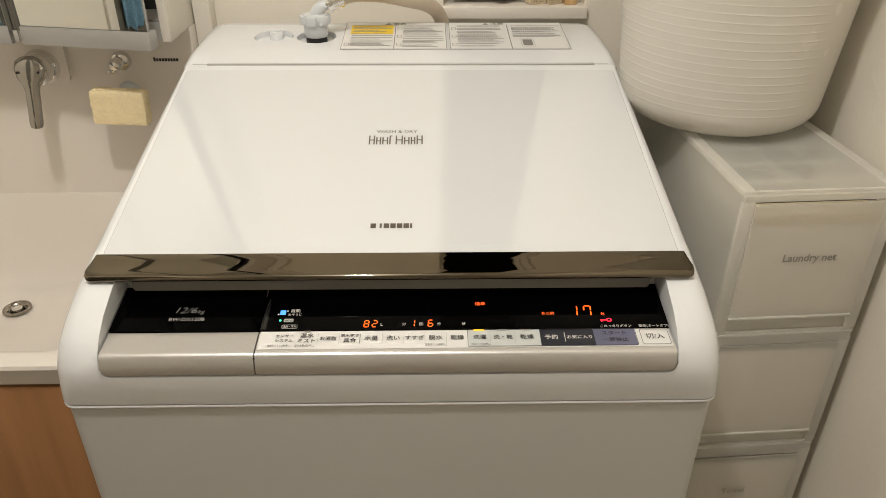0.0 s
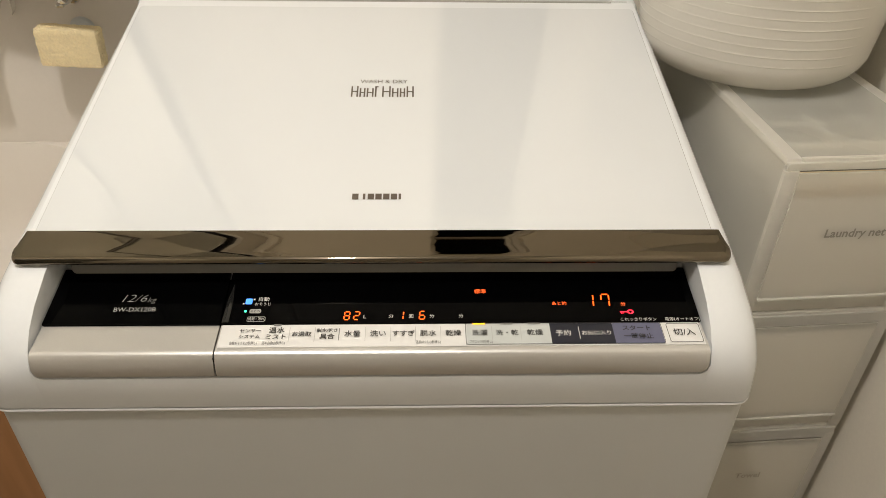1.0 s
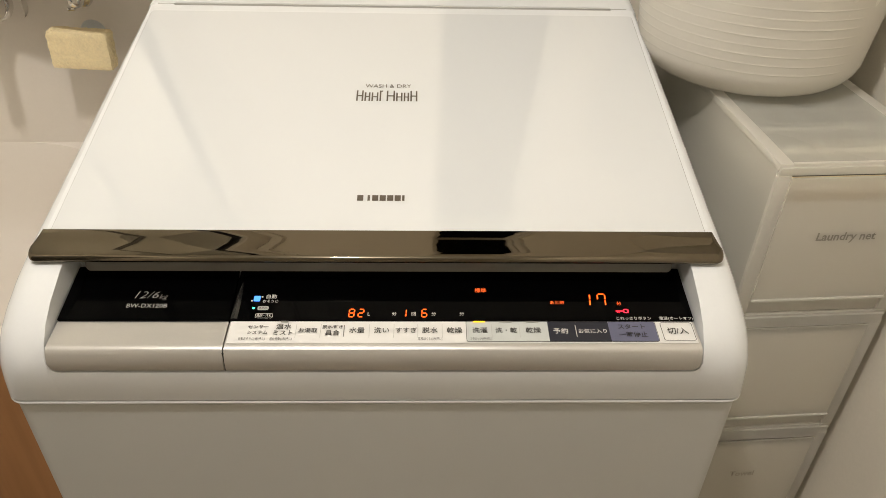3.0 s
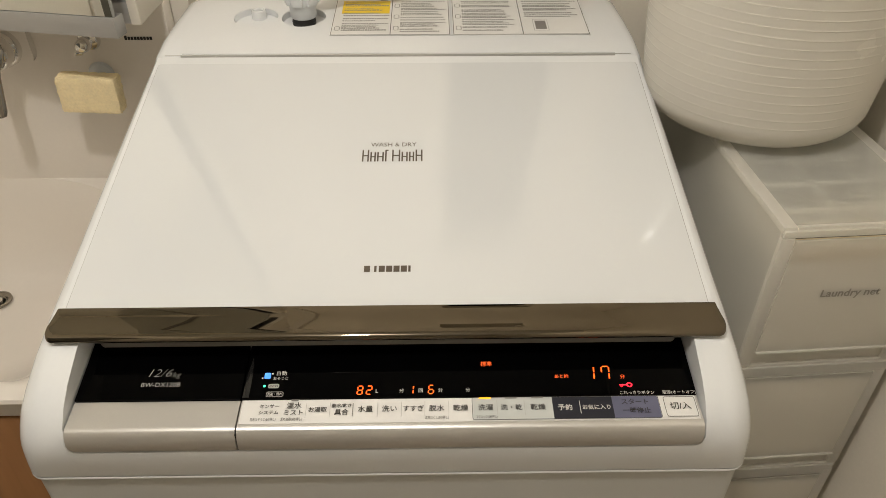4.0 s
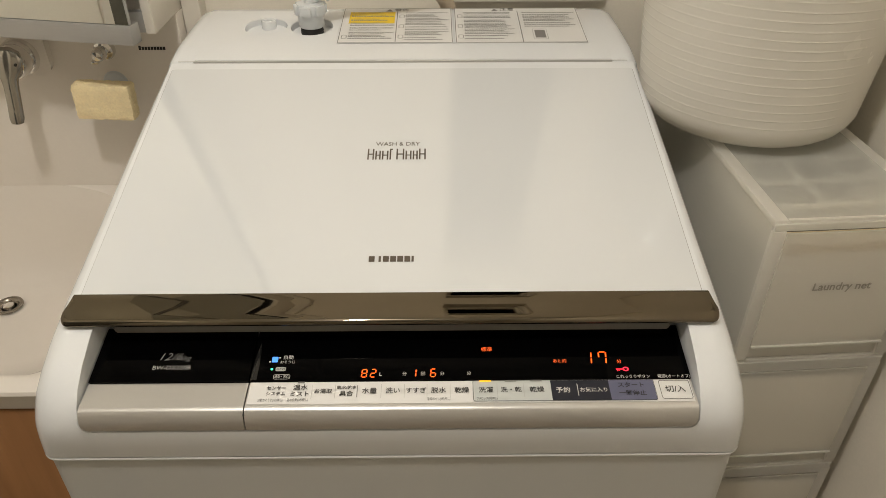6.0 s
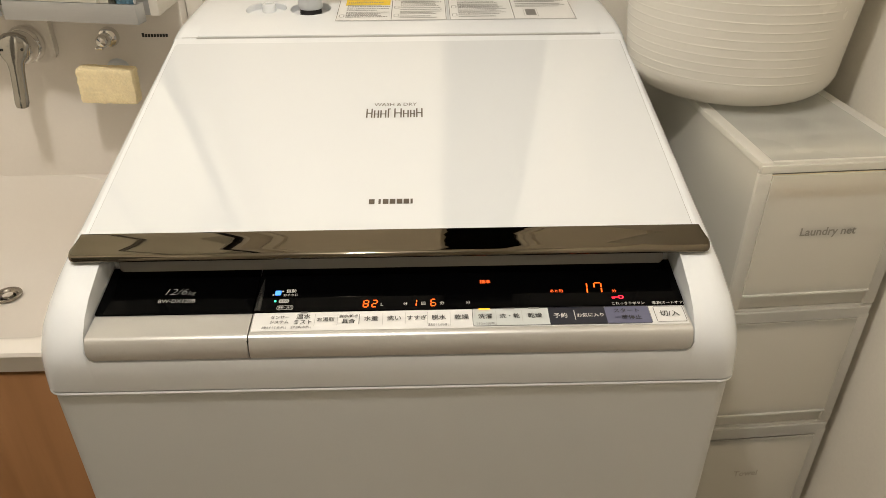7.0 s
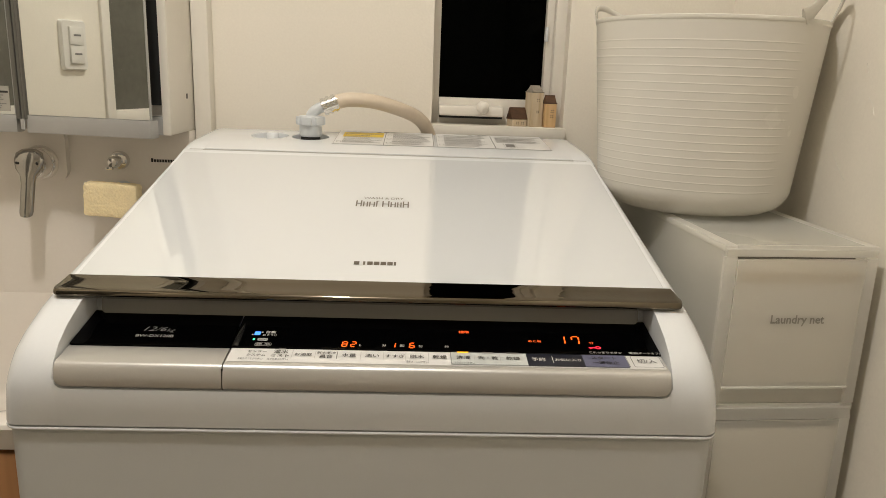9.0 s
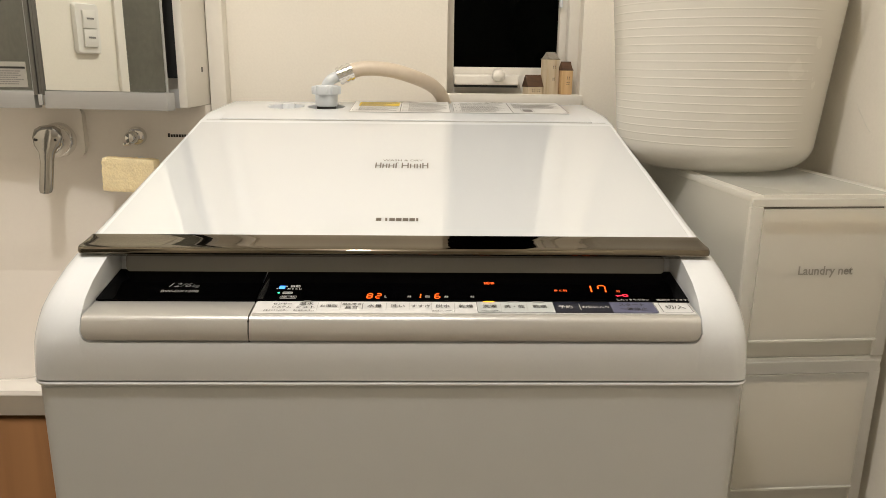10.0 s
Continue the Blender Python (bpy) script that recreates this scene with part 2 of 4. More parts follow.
def tube(path, r, steps=14, bm=None):
    """A round tube along a path of points."""
    ps = [Vector(p) for p in path]
    rings = []
    for i, p in enumerate(ps):
        d = (ps[min(i + 1, len(ps) - 1)] - ps[max(i - 1, 0)]).normalized()
        side = d.cross(Vector((0.03, 1, 0.02))).normalized()
        up = side.cross(d)
        rings.append([p + r * (math.cos(2 * math.pi * k / steps) * side + math.sin(2 * math.pi * k / steps) * up) for k in range(steps)])
    return loft(rings, bm=bm)


def curve_points(ctrl, n=10):
    """Catmull-Rom through the control points."""
    c = [Vector(p) for p in ctrl]
    c = [2 * c[0] - c[1], *c, 2 * c[-1] - c[-2]]
    out = []
    for i in range(1, len(c) - 2):
        for k in range(n):
            t = k / n
            a, b, d, e = c[i - 1], c[i], c[i + 1], c[i + 2]
            out.append(0.5 * (2 * b + (d - a) * t + (2 * a - 5 * b + 4 * d - e) * t * t + (3 * b - a - 3 * d + e) * t ** 3))
    return out + [c[-2]]


def text_bm(words, size, align="CENTER", slant=0.0, bold=0.0):
    """Flat letters in the xy plane, from the built-in font, as a bmesh."""
    data = bpy.data.curves.new("letters", "FONT")
    data.body, data.size, data.align_x, data.align_y, data.shear, data.resolution_u, data.offset = words, size, align, "CENTER", slant, 2, bold
    ob = bpy.data.objects.new("letters", data)
    scene.collection.objects.link(ob)
    me = ob.evaluated_get(bpy.context.evaluated_depsgraph_get()).to_mesh()
    b = bmesh.new()
    b.from_mesh(me)
    bpy.data.objects.remove(ob)
    bpy.data.curves.remove(data)
    return b


def sheet(b, m):
    bmesh.ops.transform(b, matrix=m, verts=b.verts)
    return b


def plate(x0, x1, y0, y1, t=0.0005, r=0.0, bm=None):
    """A thin flat piece in the xy plane, resting on z = 0."""
    if r:
        pts = rounded_rect(x0, x1, y0, y1, r, 4)
        return loft([[(x, y, 0) for x, y in pts], [(x, y, t) for x, y in pts]], bm=bm)
    return box(x0, x1, y0, y1, 0, t, bm=bm)


# ---- the room ----
LEFT, RIGHT, BACK, FRONT, TOP = -0.96, 0.5675, 0.685, -2.45, 2.40
WX0, WX1, WZ0, WZ1 = 0.062, 0.291, 1.045, 2.06
solid("floor", box(LEFT - 0.1, RIGHT + 0.1, FRONT - 0.1, BACK + 0.2, -0.05, 0), FLOORWOOD, "pale brown wooden floor boards of the washroom", "floor", kind="structure")
solid("ceiling", box(LEFT - 0.1, RIGHT + 0.1, FRONT - 0.1, BACK + 0.2, TOP, TOP + 0.05), CEILING, "plain white papered ceiling of the washroom", "ceiling", kind="structure")
w = box(LEFT - 0.1, WX0, BACK, BACK + 0.14, 0, TOP)
box(WX1, RIGHT + 0.1, BACK, BACK + 0.14, 0, TOP, bm=w)
box(WX0, WX1, BACK, BACK + 0.14, 0, WZ0, bm=w)
box(WX0, WX1, BACK, BACK + 0.14, WZ1, TOP, bm=w)
solid("wall_north", w, WALLPAPER, "cream wallpapered wall with a narrow window", "wall", kind="structure", smooth=False)
solid("wall_east", box(RIGHT, RIGHT + 0.1, FRONT, BACK, 0, TOP), WALLPAPER, "cream wallpapered side wall with faint scratches", "wall", kind="structure", smooth=False)
BATH0, BATH1 = -0.73, -0.040
w = box(LEFT - 0.1, LEFT, BATH1, BACK, 0, TOP)
box(LEFT - 0.1, LEFT, FRONT, BATH0, 0, TOP, bm=w)
box(LEFT - 0.1, LEFT, BATH0, BATH1, 1.98, TOP, bm=w)
solid("wall_west", w, WALLPAPER, "cream wallpapered side wall beside the vanity", "wall", kind="structure", smooth=False)
# Unseen wall, set far back to cut bounced light on the machine's front.
solid("wall_south", box(LEFT - 0.1, RIGHT + 0.1, FRONT - 0.1, FRONT, 0, TOP), WALLPAPER, "plain cream wallpapered wall added unseen to close the washroom", "wall", kind="structure", smooth=False)
bd = thing("door_1", (LEFT - 0.03, -0.43, 0), "grey frosted bathroom door in a white frame", "door", kind="structure")
w = box(LEFT - 0.102, LEFT + 0.008, BATH1 - 0.022, BATH1 + 0.004, 0, 2.0, 0.002)
box(LEFT - 0.102, LEFT + 0.008, BATH0 - 0.004, BATH0 + 0.022, 0, 2.0, 0.002, bm=w)
box(LEFT - 0.102, LEFT + 0.008, BATH0 + 0.022, BATH1 - 0.022, 1.955, 2.0, 0.002, bm=w)
part("door_frame", w, PAINT, bd)
part("panel", box(LEFT - 0.045, LEFT - 0.035, BATH0 + 0.02, BATH1 - 0.02, 0.01, 1.957), GREYPANEL, bd, "grey frosted panel")
part("cross_rail", box(LEFT - 0.034, LEFT + 0.004, BATH0 + 0.024, BATH1 - 0.024, 0.990, 1.030, 0.004), PAINT, bd, "white horizontal rail")
solid("wall_trim", box(-0.3328, -0.3055, BACK - 0.030, BACK, 0, TOP, 0.003), PAINT, "white vertical strip closing the gap beside the vanity", "trim", kind="structure")

# window
win = thing("window_1", (0.17, BACK + 0.06, 1.06), "narrow cream framed window with dark night glass", "window", kind="structure")
w = box(WX0, WX0 + 0.013, BACK + 0.045, BACK + 0.10, 1.062, WZ1, 0.002)
box(0.259, 0.272, BACK + 0.045, BACK + 0.10, 1.062, WZ1, 0.002, bm=w)
box(0.272, WX1, BACK + 0.028, BACK + 0.10, 1.062, WZ1, 0.002, bm=w)
box(WX0 + 0.013, 0.259, BACK + 0.045, BACK + 0.10, 1.062, 1.107, 0.002, bm=w)
box(WX0 + 0.013, 0.259, BACK + 0.045, BACK + 0.10, WZ1 - 0.03, WZ1, 0.002, bm=w)
part("window_frame", w, PAINT, win)
part("pane", box(WX0 + 0.011, 0.261, BACK + 0.062, BACK + 0.068, 1.105, WZ1 - 0.028), NIGHTGLASS, win, "dark window glass at night")
part("latch", box(0.2565, 0.2615, BACK + 0.036, BACK + 0.0445, 1.208, 1.232, 0.001), NYLON, win)
part("window_sill", box(WX0 - 0.004, WX1 + 0.003, BACK - 0.012, BACK + 0.12, WZ0 - 0.001, 1.0625, 0.002), PAINT, win)
crank = thing("window_crank", (0.13, BACK + 0.02, 1.07), "folded cream crank handle on the window frame", "window handle")
part("arm", box(0.0750, 0.1880, BACK + 0.010, BACK + 0.0445, 1.0770, 1.0945, 0.004, 3), PAINT, crank)
# Near-black strip painted in for the shadow beneath the arm.
part("dark_strip", box(0.0760, 0.1870, BACK + 0.024, BACK + 0.0448, 1.0728, 1.0772), SHADOWGAP, crank, "dark strip for the shade under the arm")
part("knob", lathe([(0, 0.0), (0.006, 0.0), (0.006, 0.006), (0.0098, 0.009), (0.0112, 0.014), (0.0098, 0.02), (0.005, 0.0235), (0, 0.0242)], pose(0.150, BACK + 0.0125, 1.0935, 90), 20), PAINT, crank)

# ---- washing machine ----
washer = thing("washing_machine", (0, 0.3, 0), "white top-loading washer dryer with a glass lid and lit display", "washing machine")

# lower steel cabinet
pts = rounded_rect(-0.3115, 0.3115, 0.002, 0.640, 0.013, 6)
rings = [[(x, y, z) for x, y in pts] for z in (0.03, 0.60, 0.8335)]
inset = rounded_rect(-0.3090, 0.3090, 0.0045, 0.6375, 0.011, 6)
rings += [[(x, y, 0.8365) for x, y in inset]]
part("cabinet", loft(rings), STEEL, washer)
base = rounded_rect(-0.29, 0.29, 0.02, 0.60, 0.02, 6)
part("base", loft([[(x, y, 0.0) for x, y in base], [(x, y, 0.031) for x, y in base]]), SATIN, washer)
rings = []
for grow, z in ((0.0, 0.8362), (0.0018, 0.8368), (0.0030, 0.8380), (0.0032, 0.8391), (0.0027, 0.8401), (0.0014, 0.8405), (-0.004, 0.8405)):
    rings.append([(x, y, z) for x, y in rounded_rect(-0.3120 - grow, 0.3120 + grow, 0.002 - grow, 0.640 + grow, 0.013 + grow, 6)])
part("seam_lip", loft(rings), SHELL, washer, "rounded white lip where cover meets cabinet")
gap = rounded_rect(-0.3105, 0.3105, 0.0035, 0.6385, 0.011, 6)
part("seam_gap", loft([[(x, y, z) for x, y in gap] for z in (0.8400, 0.8430)]), SHADOWGAP, washer)

# top cover: side cheeks, front band, console recess and rear deck in one skin
OUT = [(-0.0008, 0.8420), (-0.0032, 0.858), (-0.005, 0.874), (-0.003, 0.887), (0.004, 0.900), (0.015, 0.9115), (0.032, 0.922), (0.060, 0.9335), (0.092, 0.9420),
       (0.100, 0.9440), (0.14, 0.9522), (0.28, 0.9857), (0.40, 1.0145), (0.4605, 1.0288), (0.4620, 1.0293), (0.4630, 1.0298), (0.4650, 1.0311), (0.4667, 1.0323), (0.50, 1.0402), (0.56, 1.0453), (0.610, 1.0495), (0.626, 1.0480), (0.636, 1.0430), (0.643, 1.031), (0.645, 1.010), (0.645, 0.8420)]
MID = [(-0.0008, 0.8420), (-0.0032, 0.858), (-0.0044, 0.869), (-0.0042, 0.8778), (0.0012, 0.8788), (0.03, 0.880), (0.06, 0.884), (0.087, 0.888), (0.0915, 0.930),
       (0.100, 0.9430), (0.14, 0.9522), (0.28, 0.9857), (0.40, 1.0145), (0.4605, 1.0288), (0.4620, 1.0293), (0.4625, 1.0213), (0.4660, 1.0223), (0.4667, 1.0325), (0.50, 1.0402), (0.56, 1.0453), (0.610, 1.0495), (0.626, 1.0480), (0.636, 1.0430), (0.643, 1.031), (0.645, 1.010), (0.645, 0.8420)]
WIDE = [0.3140, 0.3140, 0.3138, 0.3136, 0.3132, 0.3125, 0.3112, 0.3095, 0.3075, 0.307, 0.3058, 0.3035, 0.3015, 0.3005, 0.3005, 0.3005, 0.3005, 0.3005, 0.3000, 0.2992, 0.2965, 0.2915, 0.285, 0.277, 0.272, 0.272]
ROUND = [0.014, 0.020, 0.026, 0.029, 0.030, 0.029, 0.027, 0.024, 0.020, 0.0185, 0.016, 0.0145, 0.0145, 0.0145, 0.0145, 0.0145, 0.0145, 0.0145, 0.016, 0.0185, 0.020, 0.020, 0.018, 0.016, 0.014, 0.010]


def cover_columns(sign):
    cols = []
    n = len(OUT)
    tang = []
    for i in range(n):
        a, b = OUT[max(i - 1, 0)], OUT[min(i + 1, n - 1)]
        d = Vector((b[0] - a[0], b[1] - a[1])).normalized()
        tang.append(Vector((d.y, -d.x)))
    cols.append([(sign * WIDE[i], min(max(OUT[i][0] + tang[i].x * ROUND[i], 0.012), 0.630), 0.8420) for i in range(n)])
    for k in range(0, 7):
        a = radians(15 * k)
        col = []
        for i in range(n):
            r = ROUND[i]
            off = r * (1 - math.sin(a))
            x = sign * (WIDE[i] - r + r * math.cos(a))
            y, z = OUT[i][0] + tang[i].x * off, OUT[i][1] + tang[i].y * off
            col.append((x, y, max(z, 0.8420)))
        cols.append(col)
    return cols


left = cover_columns(-1)
right = cover_columns(1)[::-1]
EDGE = 0.2645
CORNER = 0.0085


def lifted(d):
    """How far the recess's lower edge rises at d from its side, for a rounded corner."""
    return CORNER - math.sqrt(max(0.0, CORNER ** 2 - max(0.0, CORNER - d) ** 2))


def mid_column(x):
    up = lifted(EDGE - abs(x))
    return [(x, y, z + (up if i in (3, 4) else 0.5 * up if i in (2,) else 0)) for i, (y, z) in enumerate(MID)]


INSET = [0.0, 0.0008, 0.0022, 0.0045, 0.0085]
mids = [mid_column(-EDGE + d) for d in INSET] + [mid_column(0.0)] + [mid_column(EDGE - d) for d in INSET[::-1]]
cols = left + [[(-EDGE - 0.0015, *p) for p in OUT]] + mids + [[(EDGE + 0.0015, *p) for p in OUT]] + right
bm = loft(cols, close=False, cap=False)
bmesh.ops.remove_doubles(bm, verts=bm.verts, dist=0.00005)
INLETS = ((-0.1895, 0.559), (-0.127, 0.5585))
RIM = 0.0288


def deck(x, y, up=0.0):
    return Vector((x, y, 1.0402 + (y - 0.50) * 0.0844 + up))


# the flat of the rear deck is opened for the two round inlets
flat = [f for f in bm.faces if all(0.499 < v.co.y < 0.6105 and abs(v.co.x) < EDGE + 0.0001 for v in f.verts) and f.calc_center_median().z > 1.03]
bmesh.ops.delete(bm, geom=flat, context="FACES")
edges = [e for e in bm.edges if e.is_boundary and all(0.499 < v.co.y < 0.6105 and abs(v.co.x) < EDGE + 0.0001 and v.co.z > 1.03 for v in e.verts)]
for cx, cy in INLETS:
    vs = [bm.verts.new(deck(cx + RIM * math.cos(2 * math.pi * k / 40), cy + RIM * math.sin(2 * math.pi * k / 40))) for k in range(40)]
    edges += [bm.edges.new((vs[k], vs[(k + 1) % 40])) for k in range(40)]
bmesh.ops.triangle_fill(bm, use_beauty=True, use_dissolve=False, edges=edges)
cover = part("top_cover", bm, SHELL, washer)


def run(profile, x0, x1, ends=0.0, bm=None):
    """A profile of (y, z) points, swept along x."""
    return loft([[(x, y, z) for y, z in profile] for x in (x0, x1)], bm=bm)


def tilted(y0, z0, y1, z1):
    """The frame of a sloping panel: x across, y up the slope, z out of it."""
    a = math.degrees(math.atan2(z1 - z0, y1 - y0))
    return pose(0, y0, z0, a)


SPLIT = -0.1235
FRONTS = [(0.0030, 0.8796), (-0.0036, 0.8798), (-0.0049, 0.8810), (-0.0054, 0.885), (-0.0050, 0.8905), (-0.0032, 0.8965), (-0.0014, 0.8995), (0.0006, 0.9010), (0.0035, 0.9016), (0.0275, 0.9047), (0.0275, 0.882)]
STRIP = tilted(0.0035, 0.9016, 0.0275, 0.9047)
SCREEN = tilted(0.0275, 0.9047, 0.0850, 0.9160)
SLOPE = math.hypot(0.0575, 0.0113)
for side, x0, x1 in (("left", -EDGE + 0.0012, SPLIT - 0.0006), ("right", SPLIT + 0.0006, EDGE - 0.0012)):
    xs = [x0 + d for d in INSET] + [x1] if side == "left" else [x0] + [x1 - d for d in INSET[::-1]]
    rings = []
    for x in xs:
        d = abs(x - (x0 if side == "left" else x1))
        rings.append([(x, y, max(z, 0.8796 + lifted(d) + (z - 0.8796) * 0.06)) for y, z in FRONTS])
    con = part("console", loft(rings), SILVER, washer, "silver front rail of the control panel")
    bmesh_screen = sheet(plate(x0, x1, 0.0006, SLOPE, 0.0018), SCREEN)
    bmesh_screen = box(x0, x1, 0.028, 0.088, 0.889, 0.9035, bm=bmesh_screen)
    screen = part("display", bmesh_screen, BLACK, con, "glossy black display panel")
    if side == "right":
        keys = part("key_strip", sheet(plate(x0 + 0.0012, x1 - 0.002, 0.0012, 0.0240, 0.0006), STRIP), PALESILVER, con, "pale strip of flat touch keys")
        console, display = con, screen
    else:
        console_left, display_left = con, screen
part("split_gap", box(SPLIT - 0.0008, SPLIT + 0.0008, -0.0030, 0.0260, 0.8790, 0.8980), SHADOWGAP, console)
rings = [[(SPLIT + lo, up, 0.0019), (SPLIT + (lo + hi) / 2, up, 0.0019 + lift), (SPLIT + hi, up, 0.0019)] for lo, hi, up, lift in ((0.0008, 0.0062, 0.0015, 0.0008), (0.0012, 0.0064, 0.014, 0.0010), (0.0022, 0.0062, 0.027, 0.0008), (0.0036, 0.0052, 0.037, 0.0004), (0.0044, 0.0048, 0.041, 0.0002))]
part("split_rib", sheet(loft(rings), SCREEN), RIBGLOSS, console, "slim raised lens at the panel joint")

STRIPTOP = STRIP @ pose(0, 0, 0.0007)
SCREENTOP = SCREEN @ pose(0, 0, 0.0020)


def put_text(words, x, up, size, plane, material, parent, align="CENTER", slant=0.0, squash=1.0, name="lettering", bold=0.0):
    b = text_bm(words, size, align, slant, bold)
    sheet(b, plane @ pose(x, up, 0) @ Matrix.Diagonal((squash, 1, 1, 1)))
    return part(name, b, material, parent, smooth=False)


def put_plate(x0, x1, u0, u1, plane, material, parent, name, t=0.0003, r=0.0):
    return part(name, sheet(plate(x0, x1, u0, u1, t, r), plane), material, parent)


def outline(x0, x1, u0, u1, wide, plane, material, parent, name="outline", r=0.0015):
    a, b = rounded_rect(x0, x1, u0, u1, r, 4), rounded_rect(x0 + wide, x1 - wide, u0 + wide, u1 - wide, max(r - wide, 0.0002), 4)
    bm = bmesh.new()
    va, vb = [bm.verts.new((*p, 0)) for p in a], [bm.verts.new((*p, 0)) for p in b]
    for i in range(len(va)):
        j = (i + 1) % len(va)
        bm.faces.new((va[i], va[j], vb[j], vb[i]))
    return part(name, sheet(bm, plane), material, parent, smooth=False)


# keys
KEYTOP = STRIP @ pose(0, 0, 0.0014)
put_plate(0.0716, 0.1393, 0.0022, 0.0236, STRIPTOP, PALEKEY, keys, "key_field")
outline(0.0714, 0.2296, 0.0020, 0.0240, 0.0004, KEYTOP, INK, keys, r=0.002)
put_plate(0.1393, 0.1900, 0.0024, 0.0236, STRIPTOP, NAVY, keys, "key_field")
put_plate(0.1900, 0.2292, 0.0024, 0.0236, STRIPTOP, BLUEKEY, keys, "key_field", r=0.0012)
outline(0.2335, 0.2602, 0.0030, 0.0226, 0.00045, KEYTOP, INK, keys, r=0.002)
S1 = 0.0062
for words, x, size in (("お湯取", -0.0580, 0.0054), ("水量", -0.018, 0.0066), ("洗い", 0.0023, 0.0066), ("すすぎ", 0.0222, S1), ("脱水", 0.0417, 0.0066), ("乾燥", 0.0618, 0.0066), ("洗濯", 0.0828, 0.0066), ("洗・乾", 0.1045, S1), ("乾燥", 0.1268, 0.0066)):
    put_text(words, x, 0.0135, size * 0.98, KEYTOP, INK, keys, bold=0.00007)
for words, x, up, size in (("センサー", -0.0985, 0.0172, 0.0044), ("システム", -0.0985, 0.0112, 0.0044), ("温水", -0.0778, 0.0175, 0.0066), ("ミスト", -0.0778, 0.0108, 0.0060), ("脱水/乾き", -0.0378, 0.0172, 0.0041), ("具合", -0.0378, 0.0108, 0.0062), ("切/入", 0.2468, 0.0130, 0.0080)):
    put_text(words, x, up, size * 0.97, KEYTOP, INK, keys, bold=0.00007)
for words, x, size in (("予約", 0.1495, 0.0064), ("お気に入り", 0.1762, 0.0050)):
    put_text(words, x, 0.0128, size, KEYTOP, WHITEINK, keys, bold=0.00007)
put_text("スタート", 0.2092, 0.0176, 0.0060, KEYTOP, INK, keys, bold=0.00007)
put_text("一時停止", 0.2092, 0.0092, 0.0060, KEYTOP, INK, keys, bold=0.00007)
def put_small(words, x0, x1, up, high, plane, material, parent):
    """Narrow small print that fills the width from x0 to x1."""
    b = text_bm(words, high)
    lo, hi = min(v.co.x for v in b.verts), max(v.co.x for v in b.verts)
    sheet(b, plane @ pose(x0, up, 0) @ Matrix.Diagonal(((x1 - x0) / (hi - lo), 1, 1, 1)) @ pose(-lo, 0, 0))
    part("lettering", b, material, parent, smooth=False)


for words, x0, x1 in (("自動おそうじ(3秒押し)", -0.1125, -0.0915), ("温め自動(3秒押し)", -0.0878, -0.0698), ("温風ほぐし(3秒押し)", 0.0320, 0.0517), ("フタロック(5秒押し)", 0.0745, 0.0922)):
    put_small(words, x0, x1, 0.0046, 0.0034, KEYTOP, INK, keys)
for x in (-0.0285, 0.1622):
    put_plate(x - 0.0003, x + 0.0003, 0.0070, 0.0195, KEYTOP, GREYINK if x < 0 else WHITEINK, keys, "divider", 0.0001)
for x in (-0.0078, 0.0122, 0.0318, 0.0518, 0.0925, 0.1155, -0.0675, -0.0475):
    put_plate(x - 0.00012, x + 0.00012, 0.0060, 0.0205, KEYTOP, SILVERINK, keys, "divider", 0.0001)
for x in (0.0825, 0.1045, 0.1268, -0.0778):
    half = 0.0030 if x < 0 else 0.0050
    put_plate(x - half, x + half, 0.0224, 0.0238, KEYTOP, AMBERLED if x == 0.0825 else GREYINK, keys, "indicator", 0.0002)

# printing and lit segments of the display
for words, x, up, size in (("L", -0.0092, 0.0065, 0.0052), ("分", 0.0120, 0.0066, 0.0042), ("回", 0.0282, 0.0066, 0.0042), ("分", 0.0450, 0.0066, 0.0042), ("分", 0.0685, 0.0066, 0.0042), ("自動", -0.0925, 0.0250, 0.0048), ("おそうじ", -0.0925, 0.0200, 0.0034), ("これっきりボタン", 0.2125, 0.0022, 0.0038), ("電源(オートオフ)", 0.2485, 0.0022, 0.0038)):
    put_text(words, x, up, size, SCREENTOP, WHITEINK, display)
put_plate(-0.1022, -0.0930, 0.0106, 0.0148, SCREENTOP, SILVERINK, display, "badge", 0.0001, 0.0014)
put_small("eco", -0.1013, -0.0939, 0.0128, 0.0042, SCREENTOP @ pose(0, 0, 0.0003), INK, display)
outline(-0.1030, -0.0885, 0.0022, 0.0072, 0.0003, SCREENTOP, WHITEINK, display, "badge", 0.0015)
put_small("洗剤・汚れ", -0.1020, -0.0895, 0.0047, 0.0034, SCREENTOP, WHITEINK, display)
put_plate(-0.1065, -0.1045, 0.0116, 0.0138, SCREENTOP, GREENLED, display, "indicator", 0.0002, 0.0009)
put_plate(-0.1068, -0.1014, 0.0200, 0.0258, SCREENTOP, BLUELED, display, "indicator", 0.0002, 0.0009)
for x, up in ((-0.1082, 0.0206), (-0.1000, 0.0249)):
    put_plate(x - 0.0007, x + 0.0007, up - 0.0007, up + 0.0007, SCREENTOP, WHITEINK, display, "print_mark", 0.0001)
put_text("標準", 0.0855, 0.0322, 0.0052, SCREENTOP, DIMORANGE, display)
put_text("あと約", 0.1500, 0.0190, 0.0042, SCREENTOP, DIMORANGE, display)
put_text("分", 0.2030, 0.0180, 0.0044, SCREENTOP, DIMORANGE, display)
SEGMENTS = {"1": "bc", "2": "abged", "6": "acdefg", "7": "abcf", "8": "abcdefg"}


